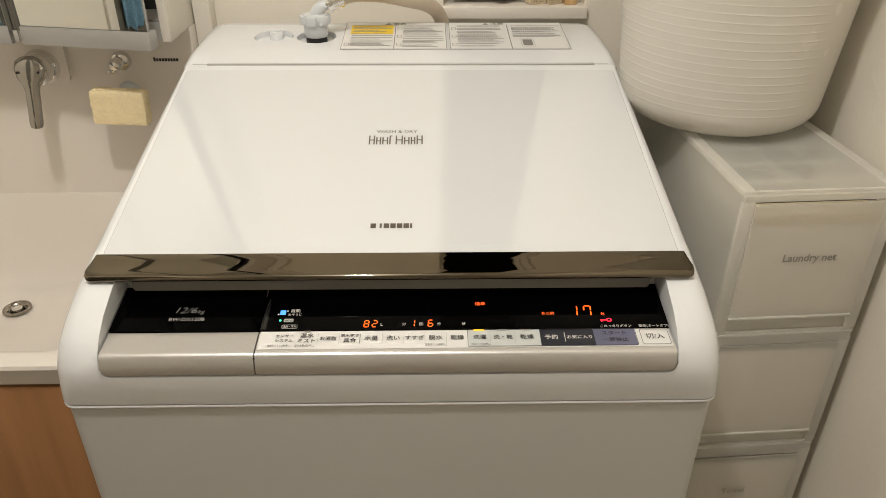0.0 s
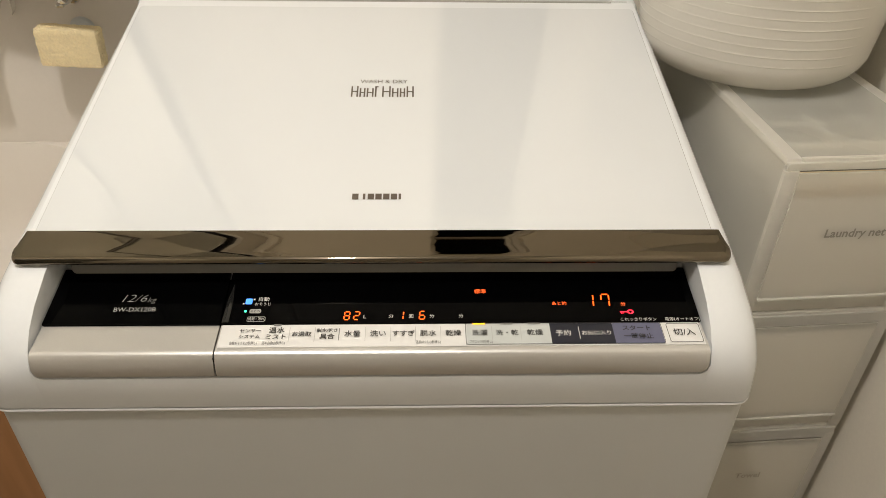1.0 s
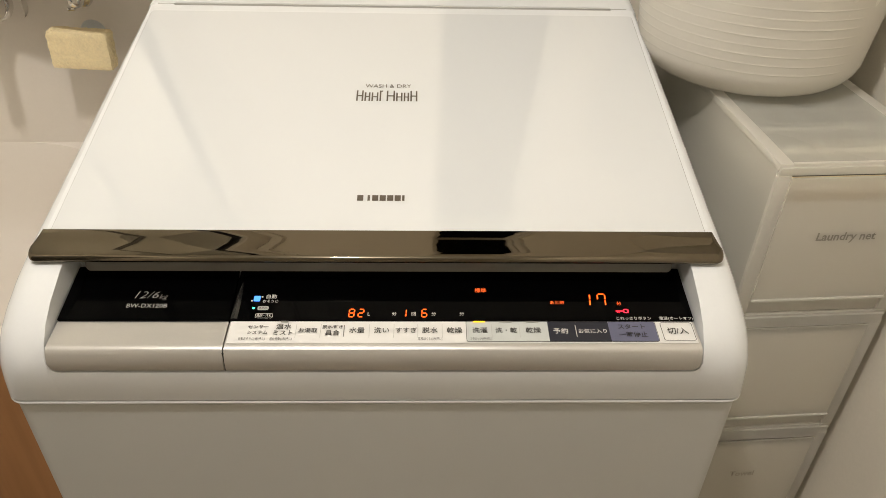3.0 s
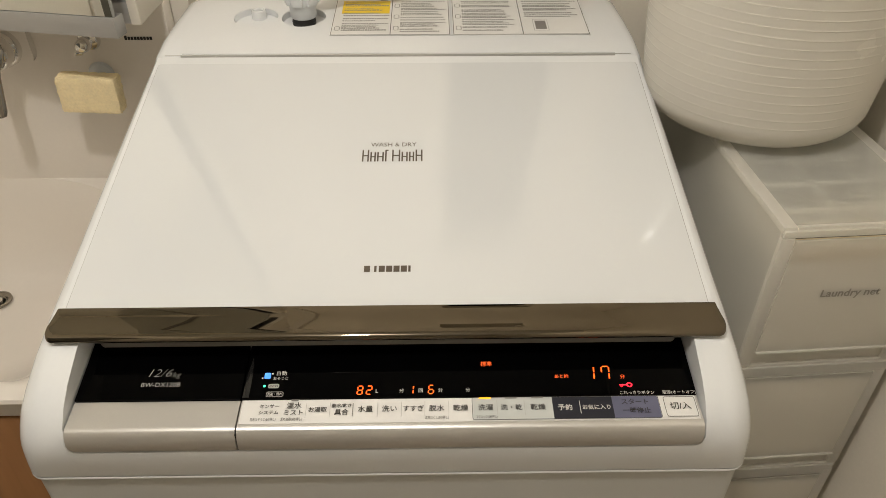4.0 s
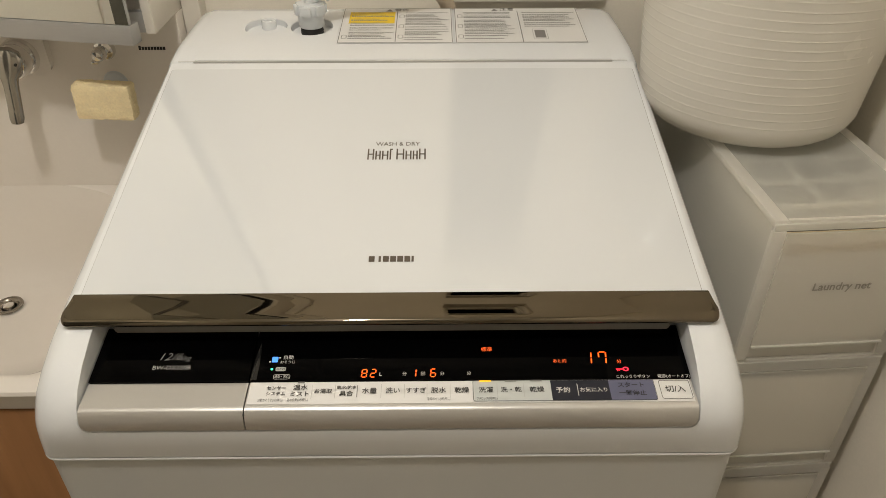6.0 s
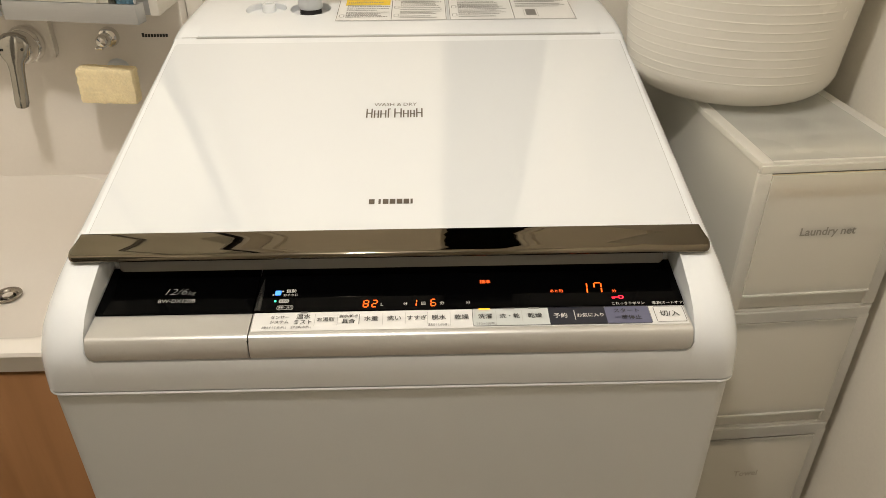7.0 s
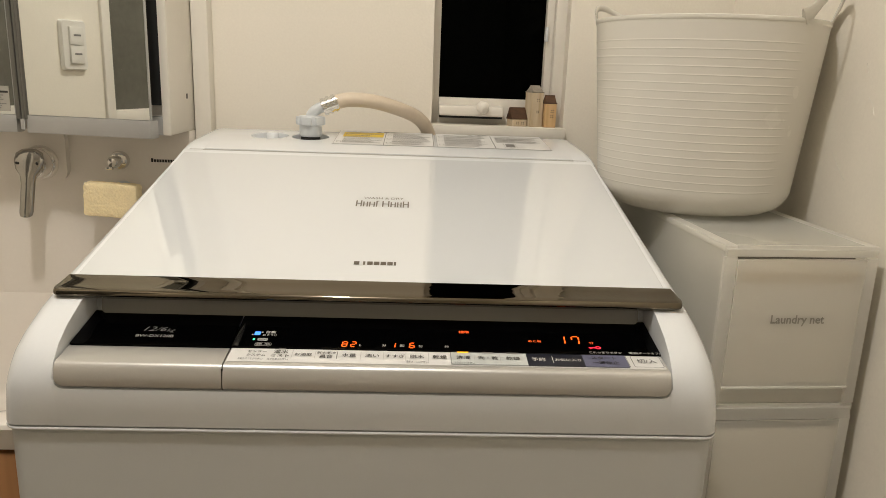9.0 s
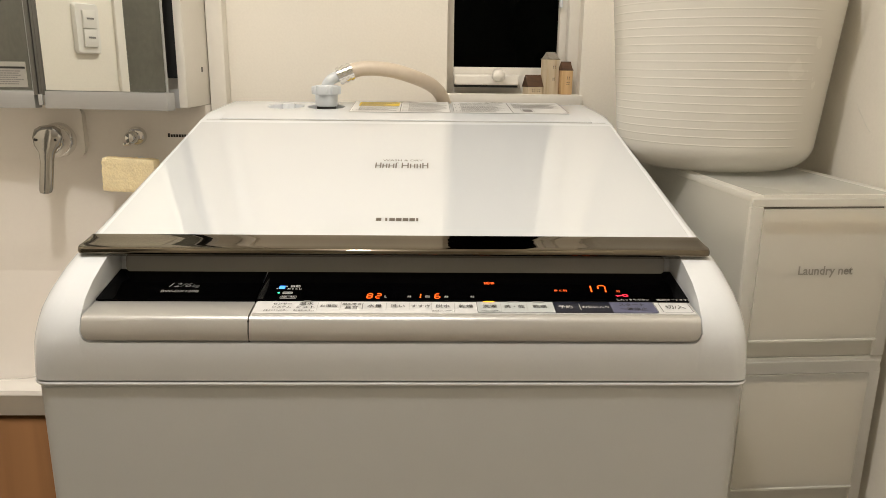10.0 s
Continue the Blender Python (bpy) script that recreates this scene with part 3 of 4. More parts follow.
def digit(ch, x, up, wide, high, bold):
    """One seven-segment digit, slightly leaning."""
    bm = None
    h = high / 2
    for s in SEGMENTS[ch]:
        if s in "agd":
            c = {"a": high, "g": h, "d": 0}[s]
            r = (-wide / 2 + bold * 0.7, wide / 2 - bold * 0.7, c - bold / 2, c + bold / 2)
        else:
            c = wide / 2 * (1 if s in "bc" else -1)
            lo = h if s in "bf" else 0
            r = (c - bold / 2, c + bold / 2, lo + bold * 0.7, lo + h - bold * 0.7)
        bm = plate(*r, 0.0002, bm=bm)
    lean = Matrix.Identity(4)
    lean[0][1] = 0.08
    return part("digit", sheet(bm, SCREENTOP @ pose(x, up, 0) @ lean), ORANGE, display, "glowing orange digit", smooth=False)


for ch, x in (("8", -0.0238), ("2", -0.0160), ("1", 0.0195), ("6", 0.0368)):
    digit(ch, x, 0.0036, 0.0042, 0.0080, 0.0009)
digit("1", 0.1750, 0.0158, 0.0064, 0.0128, 0.0011)
digit("7", 0.1882, 0.0158, 0.0064, 0.0128, 0.0011)
bm = plate(0.1990, 0.2050, 0.0122, 0.0131, 0.0002)
plate(0.1997, 0.2004, 0.0106, 0.0126, 0.0002, bm=bm)
plate(0.2012, 0.2018, 0.0110, 0.0126, 0.0002, bm=bm)
ring = []
for r in (0.0027, 0.0015):
    ring.append([(0.2074 + r * math.cos(2 * math.pi * k / 16), 0.0126 + 0.85 * r * math.sin(2 * math.pi * k / 16), 0.0002) for k in range(16)])
bm = join(bm, loft(ring, cap=False))
part("key_lamp", sheet(bm, SCREENTOP @ pose(0, -0.0026, 0)), REDLED, display, "glowing red key-shaped lock lamp", smooth=False)
put_text("12/6", -0.1985, 0.0265, 0.0112, SCREENTOP, SILVERINK, display_left, slant=0.30, squash=1.10, bold=-0.00022)
put_text("kg", -0.1832, 0.0250, 0.0075, SCREENTOP, DIMINK, display_left, slant=0.22, bold=-0.00012)
put_text("BW-DX120B", -0.1945, 0.0150, 0.0060, SCREENTOP, SILVERINK, display_left, squash=1.04)

# lid
LIDP = tilted(0.137, 0.9540, 0.448, 1.0285)
lid = part("lid", run([(0.096, 0.9405), (0.0965, 0.9438), (0.137, 0.9535), (0.284, 0.9887), (0.4575, 1.0302), (0.4598, 1.0308), (0.4608, 1.0288), (0.4598, 1.0248), (0.284, 0.9830), (0.137, 0.9480)], -0.2915, 0.2915), SHELL, washer, "white frame of the closed lid")
glass_bm = loft([[LIDP @ Vector((x, y, z)) for x, y in rounded_rect(-0.2868, 0.2868, -0.0415, 0.3172, 0.004, 3)] for z in (-0.001, 0.0008)])
# Grey strip paints the shaded line of the gap behind the lid.
part("hinge_gap_shade", box(-0.2850, 0.2850, 0.4645, 0.4664, 1.0225, 1.0315), HINGEGREY, washer)
part("glass_gasket", loft([[LIDP @ Vector((x, y, z)) for x, y in rounded_rect(-0.2874, 0.2874, -0.0405, 0.3179, 0.004, 3)] for z in (-0.001, 0.0002)]), GASKETSHADE, lid)
glass = part("glass", glass_bm, GLASSTOP, lid, "glossy white-backed glass panel")
strip_pts = [(0.0835, 0.9330), (0.0700, 0.9345)]
foot, lip_at = [], Vector((0.0668, 0.9440))
for slope in (18, 28, 38, 48, 58, 70, 82, 95, 112, 132, 155):
    lip_at = lip_at - Vector((math.cos(radians(slope)), math.sin(radians(slope)))) * 0.00078
    foot.append(tuple(lip_at))
strip_pts += foot[::-1] + [(0.0668, 0.9440), (0.0730, 0.94475), (0.0800, 0.94595), (0.0880, 0.94755), (0.0945, 0.9491), (0.0968, 0.9493), (0.0985, 0.9475), (0.0985, 0.9400)]
cy, cz = 0.0965, 0.944
rings = []
for x, f in ((-0.2925, 0.0), (-0.2918, 0.35), (-0.2905, 0.62), (-0.288, 0.85), (-0.284, 1.0), (0.284, 1.0), (0.288, 0.85), (0.2905, 0.62), (0.2918, 0.35), (0.2925, 0.0)):
    rings.append([(x + (-1 if x < 0 else 1) * ((cy - y) * 0.15 - 0.0016), cy + (y - cy) * (0.60 + 0.40 * f), z - 0.0) for y, z in strip_pts])
part("trim_bar", loft(rings), SMOKE, lid, "smoked chrome handle bar along the front edge")
part("grip", loft([[(x, 0.0800 + 0.004 * (z - 0.915) / 0.02, z) for x, z in rounded_rect(-0.2565, 0.2565, 0.9165, 0.9350, 0.005, 5)], [(x, 0.097, z) for x, z in rounded_rect(-0.2565, 0.2565, 0.9165, 0.9350, 0.005, 5)]]), GRIPGREY, lid, "grey inner grip behind the handle bar")

# Dark box painted in for the shade between handle bar and grip.
part("grip_shade", box(-0.2600, 0.2600, 0.0925, 0.0965, 0.9150, 0.9400), SHADOWGAP, lid)

LIDTOP = LIDP @ pose(0, 0, 0.0011)
# maker's marks as plain strokes
for k in range(7):
    x = -0.0245 + k * 0.00685
    wide = 0.0022 if k in (1, 6) else 0.0056
    put_plate(x + (0.0026 if k == 1 else 0), x + wide + (0.0026 if k == 1 else 0), 0.0000, 0.0072, LIDTOP, BROWNINK, glass, "mark_bar", 0.0001)
xs = -0.0345
for k, wide in enumerate((0.0086, 0.0073, 0.0084, 0.0064, 0.0010, 0.0100, 0.0080, 0.0069, 0.0088)):
    if k != 4:
        tall = 0.0178 if k in (0, 3, 5, 8) else 0.0145
        bm = plate(xs, xs + 0.0016, 0.1468, 0.1468 + tall, 0.0001)
        if k != 3:
            plate(xs + wide - 0.0030, xs + wide - 0.0014, 0.1468, 0.1468 + tall, 0.0001, bm=bm)
        plate(xs + 0.0016, xs + wide - 0.0030, 0.1468 + tall * (0.45 if k != 3 else 0.9), 0.1468 + tall * (0.55 if k != 3 else 1.0), 0.0001, bm=bm)
        part("mark_stroke", sheet(bm, LIDTOP), BROWNINK, glass, smooth=False)
    xs += wide
put_text("WASH & DRY", -0.0015, 0.1725, 0.0088, LIDTOP, BROWNINK, glass, squash=0.92)

# rear deck: inlets and warning stickers
for x, y in INLETS:
    m = Matrix.Translation(deck(x, y)) @ pose(0, 0, 0, 4.8)
    part("inlet", lathe([(RIM + 0.0004, -0.0002), (RIM - 0.0003, -0.0010), (RIM - 0.0006, -0.0085), (0.012, -0.0090), (0, -0.0090)], m, 40), SHELL, washer, "round water inlet recess")
part("inlet_stub", lathe([(0.0098, -0.010), (0.0098, 0.0005), (0.0088, 0.0018), (0.0072, 0.0020), (0.0060, 0.0005), (0.0060, -0.010)], Matrix.Translation(deck(-0.1895, 0.577)), 28), SHELL, washer)
STK = tilted(0.50, 1.0402, 0.622, 1.0505) @ pose(0, 0, 0.0006)
STK2 = STK @ pose(0, 0, 0.0005)
for x0, x1 in ((-0.0880, 0.0640), (0.0675, 0.2410)):
    st = put_plate(x0, x1, 0.0030, 0.1190, STK, STICKER, washer, "sticker", 0.0003)
    st["label"] = "white warning sticker with small print"
    outline(x0 + 0.0006, x1 - 0.0006, 0.0036, 0.1184, 0.0007, STK2, INK, st, "frame_line", 0.0006)
    mid = -0.012 if x0 < 0 else 0.1565
    put_plate(mid - 0.0004, mid + 0.0004, 0.0036, 0.1080, STK2, INK, st, "divider", 0.0001)
    cx = (x0 + x1) / 2 + (0.006 if x0 < 0 else -0.012)
    put_text("警告" if x0 < 0 else "注意", cx, 0.1125, 0.0105, STK2, INK, st)
    bm = bmesh.new()
    bm.faces.new([bm.verts.new(p) for p in ((cx - 0.0225, 0.1075, 0), (cx - 0.0125, 0.1075, 0), (cx - 0.0175, 0.1165, 0))])
    part("warning_sign", sheet(bm, STK2), GREYINK, st, smooth=False)
    rnd = random.Random(5 if x0 < 0 else 9)
    for c0, c1 in ((x0 + 0.004, mid - 0.003), (mid + 0.003, x1 - 0.004)):
        if x0 < 0 and c0 < mid:
            put_plate(c0 + 0.006, c1, 0.0660, 0.1050, STK2, YELLOW, st, "yellow_field", 0.0002)
        qr_side = c0 > 0.15
        bars, u = None, 0.1010
        while u > 0.010:
            heavy = rnd.random() < 0.35
            h = 0.0036 if heavy else 0.0023
            x = c0 + (0.009 if not qr_side else 0.003)
            end = c1 - rnd.random() * 0.022
            if qr_side and u < 0.052:
                break
            while x < end:
                w = rnd.uniform(0.0016, 0.0030)
                bars = plate(x, min(x + w, end), u, u + h * rnd.uniform(0.6, 1.0), 0.0001, bm=bars)
                x += w + rnd.uniform(0.0005, 0.0010)
            u -= h + rnd.choice((0.0022, 0.0026, 0.0055))
        part("small_print", sheet(bars, STK2 @ pose(0, 0, 0.0003)), PRINTINK, st, smooth=False)
        for u in (0.0900, 0.0560, 0.0220):
            if not qr_side and not (x0 < 0 and c0 < mid and u > 0.05):
                outline(c0, c0 + 0.0072, u - 0.006, u + 0.006, 0.0009, STK2, GREYINK, st, "pictogram", 0.0030)
    if x0 > 0:
        put_plate(0.1740, 0.1880, 0.0180, 0.0420, STK2, GREYINK, st, "print_square", 0.0001)
        outline(0.1715, 0.1905, 0.0140, 0.0460, 0.0004, STK2, GREYINK, st, "frame_line", 0.0006)

# water hose
hose = thing("water_hose", (-0.127, 0.550, 1.045), "beige water supply hose with a pale grey elbow", "hose")
m0 = Matrix.Translation(deck(-0.127, 0.5585, 0.0005))
part("gasket", lathe([(0, -0.0095), (0.0150, -0.0095), (0.0156, -0.0080), (0.0150, -0.0065), (0.0156, -0.0050), (0.0150, -0.0035), (0.0150, 0.0005), (0, 0.0005)], m0, 24), SHADOWGAP, hose)
part("collar", lathe([(0, 0.0002), (0.0158, 0.0002), (0.0172, 0.003), (0.0172, 0.018), (0, 0.018)], m0, 24), NYLON, hose)
nut = lathe([(0, 0.0172), (0.0175, 0.0172), (0.0188, 0.0190), (0.0188, 0.0295), (0.0175, 0.0315), (0.011, 0.0322), (0, 0.0322)], m0, 28)
for a in range(0, 360, 60):
    nut = join(nut, sheet(box(0.016, 0.0218, -0.0075, 0.0075, 0.0180, 0.0305, 0.002), m0 @ pose(0, 0, 0, 0, 0, a + 20)))
part("nut", nut, NYLON, hose)
elbow = curve_points([(-0.127, 0.5585, 1.072), (-0.1255, 0.5590, 1.0785), (-0.119, 0.560, 1.0860), (-0.108, 0.564, 1.0915), (-0.094, 0.566, 1.0965)], 6)
part("elbow", tube(elbow, 0.0082, 16), NYLON, hose)
CL0, CL1 = Vector((-0.1095, 0.5625, 1.0900)), Vector((-0.0875, 0.567, 1.0990))
part("clamp", tube([CL0, CL0.lerp(CL1, 0.06), CL0.lerp(CL1, 0.94), CL1], 0.0122, 16), CHROME, hose, "shiny steel hose clamp")
for f0, f1 in ((0.05, 0.24), (0.40, 0.58), (0.76, 0.95)):
    part("clamp_band", tube([CL0.lerp(CL1, f0), CL0.lerp(CL1, f1)], 0.0138, 12), CHROME, hose)
for f in (0.15, 0.5, 0.85):
    c = CL0.lerp(CL1, f)
    part("screw", lathe([(0, 0.0), (0.0032, 0.0), (0.0032, 0.0028), (0.0022, 0.0036), (0, 0.0036)], Matrix.Translation(c + Vector((0.0, -0.0132, 0.002))) @ pose(0, 0, 0, 90), 8), CHROME, hose)
flow = curve_points([(-0.092, 0.566, 1.0975), (-0.070, 0.568, 1.1030), (-0.032, 0.573, 1.1015), (0.005, 0.590, 1.0915), (0.036, 0.622, 1.077), (0.054, 0.650, 1.056), (0.064, 0.6625, 1.02), (0.068, 0.6645, 0.95), (0.068, 0.6645, 0.6)], 7)
part("hose_pipe", tube(flow, 0.0112, 16), HOSE, hose)

# ---- storage drawers ----
DX0, DX1, DY0, DY1 = 0.3735, 0.5515, 0.166, 0.566
PITCH, TOPZ = 0.1875, 0.9790
drawers = thing("drawer_tower", (0.46, 0.36, 0.0), "tall narrow tower of milky translucent plastic drawers", "drawer unit")
for k in range(5):
    zt = TOPZ - k * PITCH
    zb = zt - PITCH + 0.0005
    bm = box(DX0, DX0 + 0.003, DY0 + 0.004, DY1, zb, zt - 0.0035, 0.0008, 1)
    box(DX1 - 0.003, DX1, DY0 + 0.004, DY1, zb, zt - 0.0035, 0.0008, 1, bm=bm)
    box(DX0, DX1, DY1, DY1 + 0.003, zb, zt, bm=bm)
    part("case", bm, PPBODY, drawers)
    bm = box(DX0 + 0.0135, DX1 - 0.0135, DY0 + 0.0050, DY1 - 0.004, zt - 0.0035, zt - 0.0003)
    panel = part("top_panel", bm, PPTOP, drawers)
    part("side_rail", box(DX0 - 0.0006, DX0 + 0.0138, DY0 + 0.0015, DY1 + 0.001, zt - 0.0075, zt, 0.0014, 2), PPEDGE, panel)
    part("side_rail", box(DX1 - 0.0138, DX1 + 0.0006, DY0 + 0.0015, DY1 + 0.001, zt - 0.0075, zt, 0.0014, 2), PPEDGE, panel)
    part("front_rail", box(DX0 + 0.0140, DX1 - 0.0140, DY0 + 0.0015, DY0 + 0.0052, zt - 0.0036, zt - 0.0001), PPEDGE, panel)
    part("lip", box(DX0 + 0.001, DX1 - 0.001, DY0, DY0 + 0.004, zt - (0.0125, 0.0190, 0.0222, 0.0222, 0.0222)[k], zt - 0.0037, 0.001, 1), PPBODY, panel)
    if k == 0:
        for x in (DX0 + 0.0675, DX0 + 0.1165):
            part("rib", box(x, x + 0.003, DY0 + 0.034, DY1 - 0.01, zt - 0.0075, zt - 0.0036), PPBODY, panel)
        for y in (DY0 + 0.034 + 0.048 * j for j in range(7)):
            part("rib", box(DX0 + 0.0142, DX1 - 0.0142, y, y + 0.003, zt - 0.0075, zt - 0.0036), PPBODY, panel)
    bm = box(DX0, DX0 + 0.0145, DY0, DY0 + 0.006, zb + 0.001, zt - 0.0128, 0.0012, 2)
    box(DX1 - 0.0135, DX1, DY0, DY0 + 0.006, zb + 0.001, zt - 0.0128, 0.0012, 2, bm=bm)
    box(DX0 + 0.0145, DX1 - 0.0135, DY0 + 0.004, DY0 + 0.008, zb, zb + 0.008, 0.001, 1, bm=bm)
    part("front_frame", bm, PPEDGE, drawers)
    fx0, fx1, ft, fb = DX0 + 0.0148, DX1 - 0.0138, zt - (0.0150, 0.0195, 0.0240, 0.0240, 0.0240)[k], zt - 0.1650
    dr = part("drawer", box(fx0, fx1, DY0 - 0.001, DY0 + 0.0015, fb, ft, 0.0008, 2), PPFRONT, drawers, "milky drawer front")
    part("drawer_lip", box(fx0, fx1, DY0 - 0.0035, DY0 + 0.0015, fb - 0.0012, fb + 0.0012, 0.0006, 1), PPBODY, dr)
    # Dark strip paints in the inner shade of the gap over the front.
    if k != 1:
        part("slit_shade", box(fx0 + 0.001, fx1 - 0.012, DY0 + 0.0030, DY0 + 0.0040, ft + 0.0002, ft + (0.0024 if k == 0 else 0.0012)), GASKETSHADE if k == 0 else SHADEGREY, dr)
    part("pull", box(fx0 - 0.002, fx1 + 0.002, DY0 + 0.0035, DY0 + 0.0060, fb - 0.0205, fb + 0.002, 0.001, 1), PPEDGE, dr, "recessed finger pull below the front")
    part("backing_card", box(fx0 + 0.002, fx1 - 0.002, DY0 + 0.0030, DY0 + 0.0036, fb + 0.004, ft - (0.028 if k == 0 else 0.010)), PAPER, dr, "white card behind the front")
    bm = box(fx0 + 0.002, fx1 - 0.002, DY0 + 0.02, DY1 - 0.02, fb - 0.002, fb + 0.001)
    box(fx0 + 0.002, fx0 + 0.004, DY0 + 0.02, DY1 - 0.02, fb, ft - 0.01, bm=bm)
    box(fx1 - 0.004, fx1 - 0.002, DY0 + 0.02, DY1 - 0.02, fb, ft - 0.01, bm=bm)
    part("tray", bm, PPBODY, dr)
    if k == 0:
        part("folded_cloth", box(fx0 + 0.004, fx1 - 0.004, DY0 + 0.0025, DY0 + 0.05, ft - 0.0285, ft - 0.012, 0.003, 2), BEIGECARD, dr, "beige cloth showing through the front")
    words = {0: "Laundry net", 2: "Towel"}.get(k)
    if words:
        put_text(words, (fx0 + fx1) / 2 + (0.003 if k == 0 else -0.005), 0, 0.0138, pose(0, DY0 - 0.0014, (ft + fb) / 2 + 0.006, 90), NETINK if k == 0 else SHADEGREY, dr, squash=0.95, bold=0.00030)
bm = box(DX0 + 0.004, DX1 - 0.004, DY0 + 0.006, DY1 - 0.002, 0.029, TOPZ - 5 * PITCH + 0.001, 0.003, 2)
part("plinth", bm, PPBODY, drawers)
for x in (DX0 + 0.03, DX1 - 0.03):
    for y in (DY0 + 0.05, DY1 - 0.05):
        part("caster", lathe([(0, -0.01), (0.012, -0.01), (0.015, -0.006), (0.015, 0.006), (0.012, 0.01), (0, 0.01)], pose(x, y, 0.015, 0, 90, 0), 16), SATIN, drawers)

# the tower stands a little askew, turned about its front corner
drawers.matrix_world = Matrix.Translation((DX0, DY0, 0)) @ pose(0, 0, 0, 0, 0, 3.4) @ Matrix.Translation((-DX0, -DY0, 0)) @ drawers.matrix_world
bpy.context.view_layer.update()

# ---- laundry tub ----
TX, TY, TZ = 0.4230, 0.4175, TOPZ
tub = thing("laundry_tub", (TX, TY, TZ), "soft white ribbed plastic tub with two loop handles", "laundry basket")
RB, RT, TH = 0.1250, 0.1475, 0.2470


def tub_radius(z):
    return RB + (RT - RB) * z / TH


prof = [(0.0, 0.0012), (RB - 0.050, 0.0004), (RB - 0.034, 0.0016), (RB - 0.0220, 0.0043), (RB - 0.0125, 0.0088), (RB - 0.0052, 0.0148), (RB - 0.0002, 0.0222), (RB + 0.0026, 0.0295)]
rib = [0] * len(prof)
z = 0.038
while z < 0.221:
    for dz, up in ((-0.0045, 0), (-0.0016, 0), (-0.0007, 0), (-0.0002, 1), (0.0002, 1), (0.0007, 0), (0.0016, 0)):
        prof.append((tub_radius(z + dz), z + dz))
        rib.append(up)
    z += 0.0100
r = tub_radius(TH)
tail = [(r - 0.0008, TH - 0.0060), (r + 0.0002, TH - 0.0050), (r + 0.0008, TH - 0.0030), (r + 0.0006, TH - 0.0008), (r - 0.0004, TH), (r - 0.0024, TH - 0.0016)]
tail += [(tub_radius(0.15) - 0.003, 0.15), (RB - 0.008, 0.03), (RB - 0.03, 0.006), (0.0, 0.004)]
prof, rib = prof + tail, rib + [0] * len(tail)
rings, steps = [], 120
for (r, z), up in zip(prof, rib):
    ring = []
    for k in range(steps):
        a = 2 * math.pi * k / steps
        ridge = 0.00034 * up * min(1.0, max(0.0, (abs(math.sin(a + 0.75)) - 0.31) * 8))
        ring.append((TX + (r + ridge) * math.cos(a), TY + (r + ridge) * math.sin(a), TZ + z))
    rings.append(ring)
bm = loft(rings, cap=False)
bmesh.ops.remove_doubles(bm, verts=bm.verts, dist=0.00002)
part("bucket", bm, TUB, tub)
for turn, rise in ((-43, 0.045), (137, 0.026)):
    m = Matrix.Translation((TX, TY, TZ)) @ pose(0, 0, 0, 0, 0, turn)
    out = m.to_3x3() @ Vector((1, 0, 0))
    path = []
    for k in range(25):
        a = k / 12 - 1
        swing = a * 0.40
        reach = RT - 0.0006 + 0.014 * (1 - a * a) ** 1.5
        path.append(m @ Vector((reach * math.cos(swing), reach * math.sin(swing), TH - 0.0030 + rise * (1 - a * a) ** 1.25)))
    rings = []
    for i, p in enumerate(path):
        d = (path[min(i + 1, 24)] - path[max(i - 1, 0)]).normalized()
        up = d.cross(out).normalized()
        wide = 0.0042 + 0.013 * abs((i - 12) / 12) ** 4
        rings.append([p + out * (0.0021 * math.cos(q)) + up * (wide * math.sin(q)) for q in [2 * math.pi * j / 12 for j in range(12)]])
    part("handle", loft(rings), TUB, tub)

# ---- scratches in the wallpaper ----
def scratch(y0, z0, y1, z1, bow):
    ctrl = [(RIGHT - 0.0001, y0 + (y1 - y0) * f + bow * math.sin(math.pi * f) + 0.0006 * math.sin(9 * f), z0 + (z1 - z0) * f) for f in [k / 9 for k in range(10)]]
    bm = tube([Vector(p) for p in ctrl], 0.00024, 6)
    solid("wallpaper_scratch", bm, PAINT, "pale raised scratch in the cream wallpaper", "scratch", group="scratches in the side wall", kind="structure")


scratch(0.327, 1.068, 0.292, 1.036, 0.003)
scratch(0.272, 1.140, 0.255, 1.118, -0.002)
scratch(0.285, 1.178, 0.279, 1.166, 0.001)

# ---- vanity ----
VX0, VX1 = -0.955, -0.345
solid("vanity_back_panel", box(VX0, -0.3332, 0.627, BACK, 0.740, 1.042, 0.003), ACRYLIC, "white acrylic splashback panel of the vanity", "splashback", kind="structure")
vanity = thing("vanity_cabinet", (-0.645, 0.40, 0), "brown wooden vanity base cabinet under the basin", "cabinet")
part("body", box(VX0 + 0.004, VX1 - 0.004, 0.190, 0.66, 0.06, 0.560, 0.002), CABWOOD, vanity)
part("plinth", box(VX0 + 0.02, VX1 - 0.02, 0.23, 0.65, 0.0, 0.061), SATIN, vanity)
for x0, x1 in ((VX0 + 0.006, -0.6465), (-0.6435, VX1 - 0.006)):
    part("door", box(x0, x1, 0.171, 0.1895, 0.07, 0.716, 0.002), CABWOOD, vanity, "brown wood-grain door")
basin = thing("wash_basin", (-0.645, 0.40, 0.70), "white moulded wash basin with a rolled front edge", "wash basin")
rings = []
cx, dcy = -0.684, 0.530
